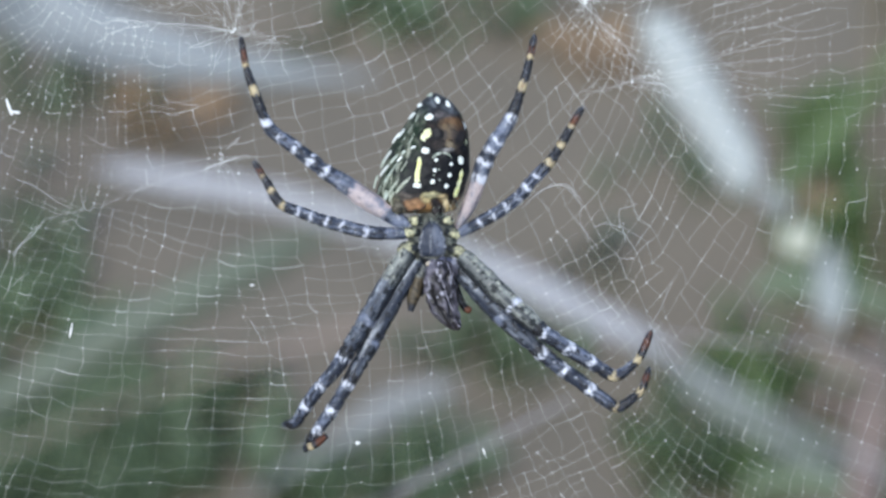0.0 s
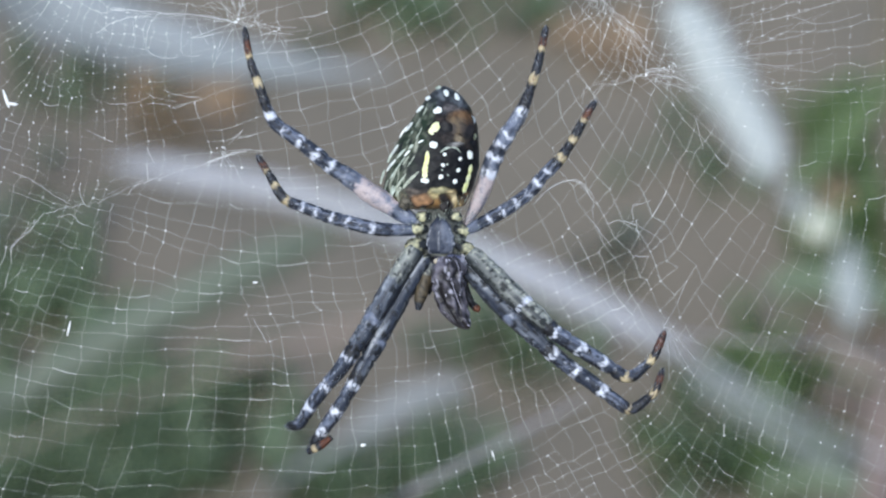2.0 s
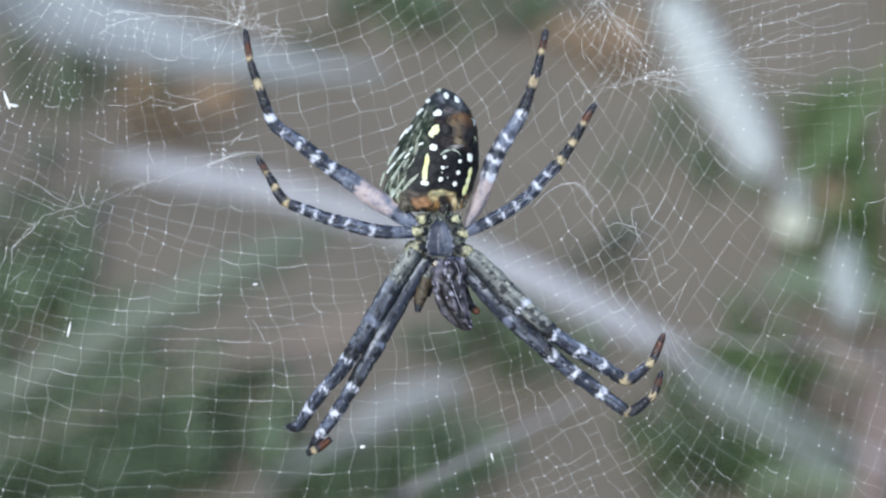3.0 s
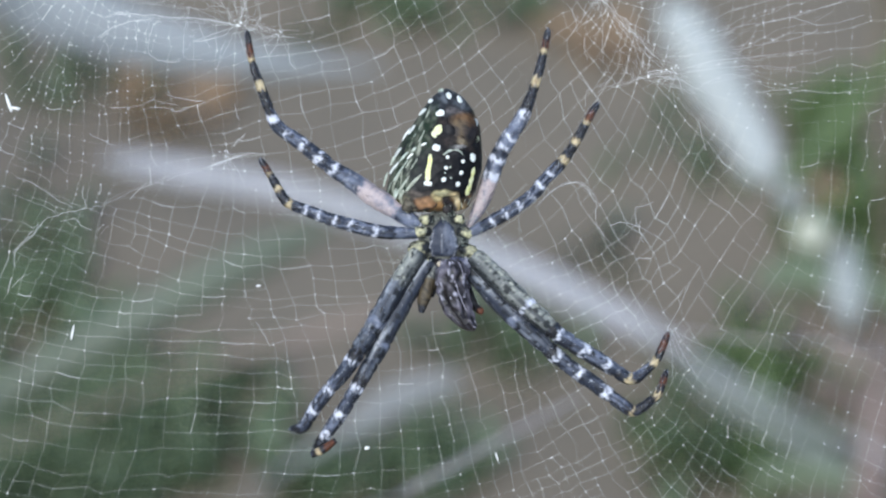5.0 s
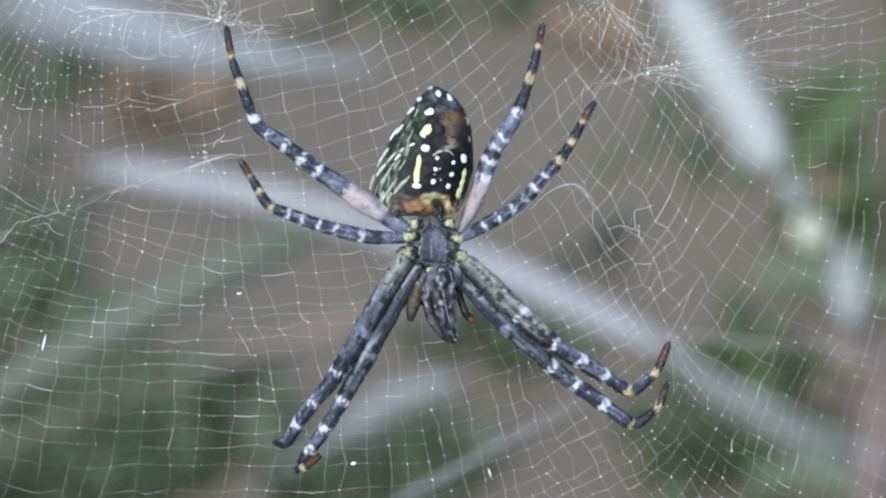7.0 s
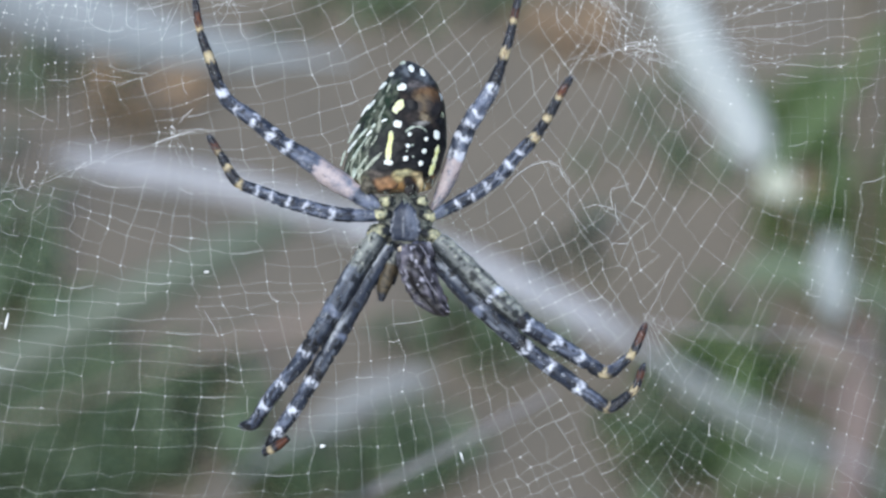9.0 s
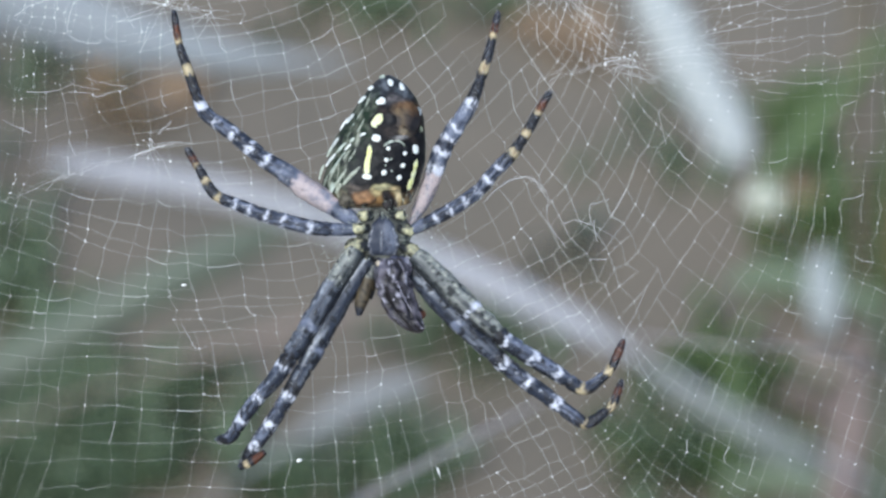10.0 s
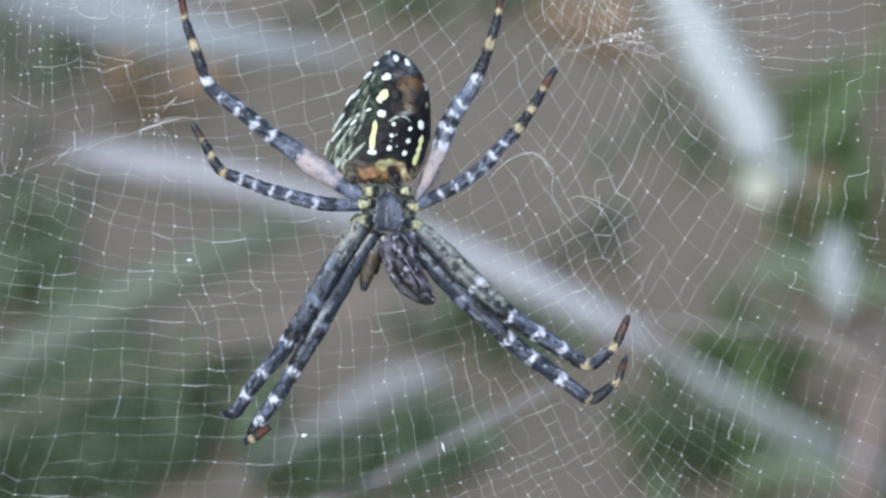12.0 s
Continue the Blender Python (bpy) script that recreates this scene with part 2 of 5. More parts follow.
def seed_spike(name, core, mat, label, root, stalk_points, lumps=120):
    """A fluffy flower spike: a stalk from the soil, and scales packed along a core of (x, y, z, half width)."""
    ob = thing(name, soil_under(*root), label, "grass", "flower spikes")
    line = smooth_line(core, 6)
    stalk = smooth_line(rooted([(*core[-1][:3], 0.7)] + [(*p, 0.7) for p in stalk_points], root, 0.8), 6)
    raw("stalk", *tube(stalk, 6), BLADE_MID, ob)
    for k in range(lumps):
        p = line[min(len(line) - 1, int(k / lumps * len(line)))]
        a = k * 2.4
        raw("spikelet", *ball((p[0] + 0.55 * p[3] * math.cos(a), p[1] + 0.5 * p[3] * math.sin(a), p[2] + random.uniform(-1, 1)),
                           (p[3] * 0.36, p[3] * 0.36, p[3] * 0.60), random.uniform(-25, 25), 5, 7, 0.3), mat, ob)
    return ob


PLANTS = {}
PLANTS["arching"] = grass_blade([(-141.4, 1171.5, 31.2, 0.61), (-129.6, 1177.5, 29.5, 4.12), (-109.8, 1183.5, 25.8, 5.59), (-79.1, 1189.5, 20.2, 5.42), (-50.1, 1195.5, 11.9, 5.64), (-33.5, 1201.5, 6.1, 5.88), (0.2, 1207.5, -6.1, 6.31), (21.1, 1213.5, -15.1, 6.35), (42.5, 1219.5, -24.9, 5.73), (61.8, 1225.5, -34.5, 4.26), (73.7, 1231.5, -41.1, 1.71), (94.3, 1237.5, -52.5, 1.08), (126.9, 1243.5, -69.9, 0.85), (163.9, 1249.5, -91.1, 0.87)],
    (0.261, 1.003), BLADE_PALE, "pale arching grass blade behind the web")
PLANTS["lower"] = grass_blade([(82.8, 1531.5, -54.6, 1.53), (94.7, 1540.5, -62.1, 6.12), (112.9, 1549.5, -73.9, 6.93), (134.1, 1558.5, -87.3, 5.93), (157.9, 1567.5, -102.0, 4.67), (187.2, 1576.5, -121.9, 3.65)],
    (0.279, 0.985), BLADE_GREY, "greenish grass blade bending behind the web")
PLANTS["top"] = grass_blade([(-47.4, 1501.5, 77.6, 1.24), (-72.0, 1501.5, 78.5, 3.60), (-99.4, 1501.5, 80.6, 7.20), (-132.0, 1501.5, 85.8, 11.60), (-164.6, 1501.5, 94.5, 15.50), (-199.5, 1501.5, 107.6, 18.00), (-232.0, 1501.5, 120.1, 17.50)],
    (-0.402, 1.347), BLADE_BLUE, "broad pale grass blade bending over behind the web")
PLANTS["slant"] = grass_blade([(-61.9, 1300.0, 7.0, 1.78), (-83.1, 1300.0, -1.5, 7.58), (-107.7, 1300.0, -14.0, 8.92), (-136.8, 1300.0, -29.0, 8.80), (-165.8, 1300.0, -44.5, 7.60), (-192.7, 1300.0, -59.0, 6.40), (-224.0, 1300.0, -75.0, 5.80)],
    (-0.348, 1.107), BLADE_MID, "grey-green grass blade slanting up behind the web")
PLANTS["low"] = grass_blade([(-10.8, 1310.0, -53.6, 1.12), (-20.0, 1310.0, -56.3, 5.38), (-36.6, 1310.0, -62.5, 6.95), (-50.1, 1310.0, -70.1, 5.38), (-61.4, 1310.0, -77.1, 2.47), (-81.6, 1310.0, -89.4, 1.35), (-97.3, 1310.0, -101.7, 1.12)],
    (-0.152, 1.018), BLADE_ASH, "pale grass blade low behind the web")
PLANTS["pink"] = grass_blade([(-30.5, 1471.5, -26.2, 0.99), (-44.1, 1471.5, -30.3, 2.96), (-68.7, 1471.5, -37.2, 3.45), (-93.3, 1471.5, -44.5, 2.96), (-117.9, 1471.5, -51.8, 1.72), (-152.4, 1471.5, -64.1, 0.99), (-196.8, 1471.5, -81.2, 0.99), (-241.2, 1471.5, -98.2, 0.99)],
    (-0.257, 1.027), BLADE_PINK, "pinkish dry grass blade behind the web", "dry_grass")
PLANTS["leaf"] = grass_blade([(117.1, 1381.5, 17.7, 0.93), (124.6, 1381.5, 25.7, 3.74), (133.9, 1381.5, 35.7, 5.85), (143.4, 1381.5, 45.5, 5.85), (156.9, 1381.5, 60.2, 4.21), (178.1, 1381.5, 81.2, 2.81)],
    (0.194, 1.081), BLADE_GREEN, "bright green grass leaf beside the flowers")
PLANTS["leaf_low"] = grass_blade([(115.8, 1471.5, -20.4, 1.47), (124.4, 1471.5, -15.5, 6.39), (137.9, 1471.5, -15.6, 8.36), (157.5, 1471.5, -20.5, 7.38), (182.1, 1471.5, -30.5, 5.42)],
    (0.197, 1.074), LEAF_DULL, "dull green grass leaf behind the flowers")
PLANTS["leaf_end"] = grass_blade([(106.9, 1411.5, -98.1, 1.19), (115.4, 1411.5, -98.6, 4.28), (128.4, 1411.5, -97.6, 5.71), (147.4, 1411.5, -100.9, 5.24), (173.6, 1411.5, -110.1, 4.28)],
    (0.189, 0.975), LEAF_DULL, "dull green grass leaf low beside the web")
PLANTS["dry_side"] = grass_blade([(161.4, 1351.5, -28.0, 1.38), (162.8, 1351.5, -46.5, 5.05), (160.8, 1351.5, -67.2, 7.81), (157.4, 1351.5, -87.8, 8.73), (154.9, 1351.5, -110.9, 8.28)],
    (0.170, 0.930), BLADE_ROSE, "pinkish dry leaf standing beside the web", "dry_grass")
PLANTS["dry_top"] = grass_blade([(175.9, 1531.5, 26.8, 2.03), (177.0, 1531.5, 47.1, 5.08), (176.1, 1531.5, 72.6, 6.09), (177.1, 1531.5, 100.5, 6.09), (180.8, 1531.5, 130.8, 5.08)],
    (0.197, 1.225), BLADE_UMBER, "brown dry blade beside the web", "dry_grass")
PLANTS["twig"] = grass_blade([(14.2, 286.4, -22.9, 0.26), (7.2, 279.9, -26.3, 0.47), (-0.7, 273.4, -30.3, 0.57), (-13.1, 260.4, -36.4, 0.62), (-22.9, 253.9, -41.6, 0.62)], (-0.091, 1.018), STALK,
                             "thin pale dry stalk behind the web", "dry_stalk")
PLANTS["line"] = grass_blade([(26.4, 286.4, -12.6, 0.21), (41.6, 292.9, -14.8, 0.29), (64.1, 299.4, -18.2, 0.25)], (0.300, 1.108), STALK,
                             "thin pale stalk crossing behind the web", "dry_stalk")
PLANTS["spike"] = seed_spike("flower_spike", [(105.1, 1253.7, 29.1, 5.45), (102.3, 1253.7, 35.7, 9.88), (95.8, 1253.7, 48.0, 11.37), (88.2, 1253.7, 62.1, 11.61), (79.9, 1253.7, 77.2, 11.12), (73.5, 1253.7, 88.5, 9.39), (70.5, 1253.7, 94.2, 4.44)], PETAL,
                             "fluffy whitish flower spike hanging beside the web", (0.315, 1.305), [(90.3, 1278.3, 140.1), (188.4, 1312.2, 124.8)])
PLANTS["bud"] = seed_spike("flower_bud", [(115.2, 1253.7, 14.0, 2.92), (113.7, 1253.7, 17.5, 5.18), (112.1, 1253.7, 21.0, 2.92)], PETAL_DULL,
                           "small whitish flower bud beside the web", (0.292, 1.144), [(142.6, 1273.8, -15.9), (179.9, 1294.2, -47.2)], 30)
PLANTS["cream_bud"] = seed_spike("flower_bud", [(117.0, 1237.8, 8.4, 4.04), (118.8, 1237.8, 4.8, 8.32), (120.6, 1237.8, 1.2, 4.65)], BUD,
                                 "small cream flower bud beside the web", (0.286, 1.122), [(141.8, 1264.8, -24.8), (179.9, 1294.2, -60.8)], 30)
PLANTS["spikelet"] = seed_spike("flower_spike", [(131.1, 1253.7, -3.0, 4.63), (132.2, 1253.7, -17.5, 7.96), (133.6, 1253.7, -29.5, 5.0)], PETAL_DULL,
                                "short whitish flower spike beside the web", (0.282, 1.090), [(149.1, 1273.8, -55.5), (180.0, 1296.3, -73.9)], 70)


def low_growth(name, centre, half, mat, count, height, seed, label, kind="grass"):
    """A patch of short blades or fallen leaves on the soil round centre (metres of the world), as one mass."""
    rng = random.Random(seed)
    verts, faces = [], []
    for k in range(count):
        a, r = rng.uniform(0, 2 * math.pi), 1.5 * rng.random() ** 0.7
        r *= 0.8 + 0.9 * noise.noise(Vector((math.cos(a) * 1.6 + seed * 3.7, math.sin(a) * 1.6, 0.3)))
        x, y = centre[0] + half[0] * r * math.cos(a), centre[1] + half[1] * r * math.sin(a)
        turn, h = rng.uniform(0, 2 * math.pi), height * rng.uniform(0.5, 1.2)
        wide, lean = rng.uniform(0.0027, 0.0063), rng.uniform(0.2, 0.9)
        if kind == "litter":
            wide, lean, h = rng.uniform(0.009, 0.020), 3.0, rng.uniform(0.007, 0.016)
        dx, dy = math.cos(turn), math.sin(turn)
        n = len(verts)
        for u, w in ((0, 0.7), (0.4, 1.0), (0.75, 0.8), (1.0, 0.1)):
            px, py = x + dx * lean * h * u * u, y + dy * lean * h * u * u
            pz = h * u * (1.25 - 0.35 * u) - 0.012 * (u == 0)
            verts += [(px - dy * wide * w, py + dx * wide * w, pz), (px + dx * 0.0004, py + dy * 0.0004, pz - wide * 0.3), (px + dy * wide * w, py - dx * wide * w, pz)]
        for u in range(3):
            for w in range(2):
                faces.append((n + u * 3 + w, n + u * 3 + w + 1, n + u * 3 + w + 4, n + u * 3 + w + 3))
    mesh = bpy.data.meshes.new(name)
    mesh.from_pydata(verts, [], faces)
    mesh.materials.append(mat)
    tagged(new(name, mesh), label, "grass" if kind == "grass" else "leaf litter", kind="stuff")


low_growth("short_grass", (-0.186, 1.200), (0.0630, 0.0540), BLADE_DARK, 400, 0.027, 3, "dark green short grass on the soil")
low_growth("short_grass", (-0.234, 1.458), (0.0562, 0.0450), BLADE_DARK, 24, 0.027, 4, "dark green short grass on the soil")
low_growth("short_grass", (-0.042, 1.527), (0.0630, 0.0315), BLADE_DARK, 70, 0.027, 5, "dark green short grass on the soil")
low_growth("short_grass", (0.176, 1.414), (0.0135, 0.0315), BLADE_GREEN, 55, 0.027, 6, "bright green short grass on the soil")
low_growth("short_grass", (0.192, 1.332), (0.0225, 0.0518), BLADE_GREEN, 150, 0.027, 7, "bright green short grass on the soil")
low_growth("short_grass", (0.098, 1.387), (0.0315, 0.0338), BLADE_DARK, 12, 0.027, 8, "dark green short grass on the soil")
low_growth("short_grass", (0.137, 1.165), (0.0270, 0.0225), BLADE_GREEN, 28, 0.027, 9, "bright green short grass on the soil")
low_growth("short_grass", (0.129, 1.230), (0.0450, 0.0338), BLADE_GREEN, 50, 0.027, 10, "sparse dark green grass on the soil")
low_growth("short_grass", (-0.234, 1.293), (0.0495, 0.0428), BLADE_DARK, 140, 0.027, 11, "sparse dark green grass on the soil")
low_growth("short_grass", (0.005, 1.255), (0.0382, 0.0270), BLADE_DARK, 35, 0.027, 13, "sparse dark green grass on the soil")
low_growth("short_grass", (-0.225, 1.179), (0.0495, 0.0405), BLADE_DARK, 400, 0.027, 31, "dark green short grass on the soil")
low_growth("short_grass", (0.099, 1.176), (0.0360, 0.0270), BLADE_DARK, 60, 0.027, 32, "dark green short grass on the soil")
low_growth("short_grass", (-0.038, 1.168), (0.0345, 0.0195), BLADE_DARK, 60, 0.027, 51, "sparse dark green grass on the soil")
low_growth("short_grass", (0.057, 1.323), (0.0260, 0.0330), BLADE_MID, 9, 0.027, 33, "sparse dark green grass on the soil")
low_growth("short_grass", (-0.230, 1.152), (0.0339, 0.0224), BLADE_DARK, 260, 0.027, 61, "dark green short grass on the soil")
low_growth("short_grass", (-0.087, 1.158), (0.0226, 0.0160), BLADE_DARK, 60, 0.027, 62, "sparse dark green grass on the soil")
low_growth("leaf_litter", (-0.168, 1.437), (0.0248, 0.0180), LITTER, 4, 0.02, 14, "rust-brown fallen leaves on the soil", "litter")
low_growth("leaf_litter", (0.063, 1.507), (0.0158, 0.0248), LITTER, 6, 0.02, 15, "rust-brown fallen leaves on the soil", "litter")
low_growth("leaf_litter", (0.203, 1.314), (0.0090, 0.0540), LITTER, 34, 0.02, 41, "brown dry leaves on the soil", "litter")
low_growth("short_grass", (0.168, 1.179), (0.0225, 0.0203), BLADE_GREEN, 26, 0.027, 42, "sparse green grass on the soil")
low_growth("leaf_litter", (0.194, 1.194), (0.0135, 0.0495), BLADE_PINK, 34, 0.02, 17, "pinkish dry leaves on the soil", "litter")


# ---- the spider, belly to the viewer, head down ----
def leg_pigment(share, a, length, bands, seed, pale=0.0):
    """The leg's pigment at a share of its length and an angle round it: blurred rings, mottled and streaked. pale: the
    side painted lighter as if lit, and by how much.
    """
    along = share * length
    ring = share + 0.016 * wave(math.cos(a) * 1.4, math.sin(a) * 1.4 + share * 22, seed) + 0.010 * wave(math.cos(a) * 3.0, math.sin(a) * 3.0 + seed, along * 1.6)
    k = next((n for n, (e, m) in enumerate(bands) if ring <= e), len(bands) - 1)
    here = ring_pigment(bands[k][1], a, along, seed, pale)
    if k + 1 < len(bands):
        here = mixed(here, ring_pigment(bands[k + 1][1], a, along, seed, pale), 0.5 * max(0.0, 1 - (bands[k][0] - ring) * length / 0.12))
    if k:
        here = mixed(here, ring_pigment(bands[k - 1][1], a, along, seed, pale), 0.5 * max(0.0, 1 - (ring - bands[k - 1][0]) * length / 0.12))
    return here


def ring_pigment(kind, a, along, seed, pale=0.0):
    """One ring's pigment, mottled and streaked, at an angle round the leg and a way along it."""
    # Lit and shaded sides go into the pigment: one paler, the opposite blackened.
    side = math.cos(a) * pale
    blot = wave(math.cos(a) * 1.2, math.sin(a) * 1.2 + seed, along * 0.75)
    fleck = wave(math.cos(a) * 3.4, math.sin(a) * 3.4 - seed, along * 3.2)
    streak = wave(a * 2.0, seed, along * 0.32)
    grain = wave(math.cos(a) * 4.4, math.sin(a) * 4.4 + seed, along * 1.9)
    if kind is WHITE:
        return mixed((0.64, 0.66, 0.74), SLATE, max(0.0, fleck * 1.8 + blot * 1.4 + grain * 1.4 - 0.5 * side))
    if kind is SLATE:
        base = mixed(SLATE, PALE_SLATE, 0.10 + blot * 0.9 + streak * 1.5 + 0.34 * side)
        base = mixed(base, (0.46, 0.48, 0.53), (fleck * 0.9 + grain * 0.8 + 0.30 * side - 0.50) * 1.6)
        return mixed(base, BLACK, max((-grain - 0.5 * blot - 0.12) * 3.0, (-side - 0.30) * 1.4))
    if kind is PALE_SLATE:
        return mixed(mixed(PALE_SLATE, SLATE, 0.35 + blot * 1.3), (0.42, 0.43, 0.47), (fleck * 0.6 + streak * 0.8 - 0.20) * 2.0)
    dots = wave(math.cos(a) * 2.6 + 7, math.sin(a) * 2.6 + seed, along * 2.3)
    if kind is OLIVE:
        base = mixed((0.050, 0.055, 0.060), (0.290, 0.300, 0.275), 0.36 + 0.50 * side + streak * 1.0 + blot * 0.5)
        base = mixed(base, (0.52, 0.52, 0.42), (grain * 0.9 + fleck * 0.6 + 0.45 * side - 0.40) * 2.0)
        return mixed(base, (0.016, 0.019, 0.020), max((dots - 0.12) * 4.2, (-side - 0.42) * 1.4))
    if kind is SMOOTH:
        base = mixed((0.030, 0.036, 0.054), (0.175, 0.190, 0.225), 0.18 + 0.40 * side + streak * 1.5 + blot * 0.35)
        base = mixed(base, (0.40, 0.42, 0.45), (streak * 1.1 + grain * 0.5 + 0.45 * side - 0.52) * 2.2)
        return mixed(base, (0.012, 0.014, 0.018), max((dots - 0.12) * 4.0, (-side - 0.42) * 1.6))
    if kind is PINK:
        return mixed(PINK, PALE_SLATE, 0.15 + blot * 1.1 + fleck * 0.6)
    if kind is CREAM:
        return mixed(CREAM, (0.16, 0.10, 0.05), max(0.0, fleck * 1.0 + blot * 1.2))
    if kind is RUST:
        return mixed(RUST, BLACK, 0.25 + fleck * 1.5)
    if kind is BROWN:
        return mixed((0.095, 0.075, 0.046), (0.022, 0.018, 0.014), 0.3 + fleck * 1.2 + blot)
    return mixed(BLACK, PALE_SLATE, fleck * 0.5)


def leg(spider, name, joints, bands, label, hairs=1500, seed=1, pale=0.0):
    """joints: (x, y, z, radius) along the leg from the body; bands: (share of the length where it ends, pigment)."""
    names = ("femur", "patella", "tibia", "metatarsus", "tarsus")
    top = None
    line = smooth_line(joints, 10)
    lengths = [0.0]
    for a, b in zip(line, line[1:]):
        lengths.append(lengths[-1] + float(np.linalg.norm(b[:3] - a[:3])))
    total = lengths[-1]
    cuts = [0, 0.40, 0.50, 0.70, 0.88, 1.0]
    ends = [0.0] + [e for e, _ in bands]
    slim = lambda k: 0.16 * (ends[k + 1] - ends[k]) if bands[k][1] in (WHITE, CREAM) else 0.0
    bands = [(ends[k + 1] - slim(k) + (slim(k + 1) if k + 1 < len(bands) else 0.0), bands[k][1]) for k in range(len(bands))]
    rng = random.Random(seed)
    sides = 26
    hair_v, hair_f, hair_p = [], [], []
    for k, part_name in enumerate(names):
        run = []
        n = max(16, int((cuts[k + 1] - cuts[k]) * total * 13))
        for s in range(n + 1):
            share = cuts[k] + (cuts[k + 1] - cuts[k]) * s / n
            p = np.array([np.interp(share * total, lengths, [q[c] for q in line]) for c in range(4)])
            u = s / n
            p[3] *= 1.0 - 0.20 * max(0.0, 1 - u / 0.08) ** 2 - 0.16 * max(0.0, (u - 0.92) / 0.08) ** 2 + 0.04 * math.sin(u * math.pi)
            if k == 4:
                p[3] *= max(0.12, 1 - max(0.0, (u - 0.75) / 0.25) ** 2) ** 0.5
            run.append((share, p))
        verts, faces = tube([p for _, p in run], sides, 1.0, 0.13)
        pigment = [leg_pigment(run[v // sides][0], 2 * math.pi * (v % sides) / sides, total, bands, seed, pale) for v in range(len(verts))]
        for h in range(int(hairs * (cuts[k + 1] - cuts[k]))):
            at = rng.randrange(1, n)
            p, q = run[at][1], run[at + 1][1]
            ahead = Vector(q[:3] - p[:3]).normalized()
            out = Vector((rng.uniform(-1, 1), rng.uniform(-1, 0.4), rng.uniform(-1, 1)))
            out = (out - ahead * out.dot(ahead)).normalized()
            root = Vector(p[:3]) + out * p[3] * 0.9
            stiff = rng.random() < 0.15
            tip = root + ((out * 0.8 + ahead * 0.7) * rng.uniform(0.25, 0.55) if stiff else (out * 0.35 + ahead * 0.9) * rng.uniform(0.15, 0.34))
            side = ahead.cross(out) * 0.018
            i = len(hair_v)
            hair_v += [tuple(root + side), tuple(root - side), tuple(root + ahead * 0.03), tuple(tip)]
            hair_f += [(i, i + 1, i + 3), (i + 1, i + 2, i + 3), (i + 2, i, i + 3)]
            hair_p += [rng.choice((BLACK, SLATE, PALE_SLATE, (0.45, 0.46, 0.48)))] * 4
        if top is None:
            top = raw(name, verts, faces, CUTICLE, spider, label, pigment=pigment)
        else:
            raw(part_name, verts, faces, CUTICLE, top, pigment=pigment)
    tagged(raw("bristles", hair_v, hair_f, CUTICLE, top, pigment=hair_p), kind="stuff")


def radii(points, widths, depths):
    return [(x, d, z, w) for (x, z), w, d in zip(points, widths, depths)]


SPIDER = thing("spider", (-4, 3, 2), "black, white and yellow spider sitting head down in its web", "spider")

# Abdomen: an egg with its narrow end up, turned so that one flank shows. Each row: the two sides at one height.
SIDES = [((-4.92, 14.07), (-3.70, 14.07)), ((-5.65, 13.29), (-2.77, 13.29)), ((-6.43, 12.27), (-1.99, 12.27)), ((-7.41, 10.80), (-1.46, 10.80)), ((-8.48, 9.05), (-1.21, 9.04)), ((-9.17, 7.19), (-1.26, 7.39)),
         ((-9.56, 5.34), (-1.75, 5.63)), ((-9.51, 4.26), (-2.24, 4.46)), ((-8.78, 3.29), (-2.73, 3.38))]
AB_LOW, AB_TOP, AB_Y = (-4.82, 3.38), (-4.29, 14.17), 3.3
HEIGHTS = [a[1] for a, b in SIDES][::-1]
MIDS = [(a[0] + b[0]) / 2 for a, b in SIDES][::-1]
HALVES = [(b[0] - a[0]) / 2 for a, b in SIDES][::-1]


def belly(u, a):
    """A place on the abdomen: u runs from the waist to the tail, a round it, 0 towards the viewer."""
    z = AB_LOW[1] + (AB_TOP[1] - AB_LOW[1]) * u
    wide = float(np.interp(z, HEIGHTS, HALVES))
    wide *= max(0.02, 1 - max(0.0, (u - 0.94) / 0.06) ** 2) ** 0.5 * max(0.05, 1 - max(0.0, (0.05 - u) / 0.05) ** 2) ** 0.5
    bump = 1 + 0.03 * wave(u * 5, math.cos(a) * 2, math.sin(a) * 2) + 0.012 * wave(u * 22, math.cos(a) * 8, math.sin(a) * 8)
    return Vector((float(np.interp(z, HEIGHTS, MIDS)) + wide * bump * math.sin(a), AB_Y - 0.92 * wide * bump * math.copysign(abs(math.cos(a)) ** 0.62, math.cos(a)), z))


def patch(p, x, z, wide, tall, lean=0.0):
    """1 inside an uneven patch of the skin round x, z, 0 outside it; lean slants it."""
    dx, dz = p.x - x - lean * (p.z - z), p.z - z
    return 1.6 - 1.2 * math.hypot(dx / wide, dz / tall) + 0.9 * wave(p.x * 1.3, p.z * 1.3, x)


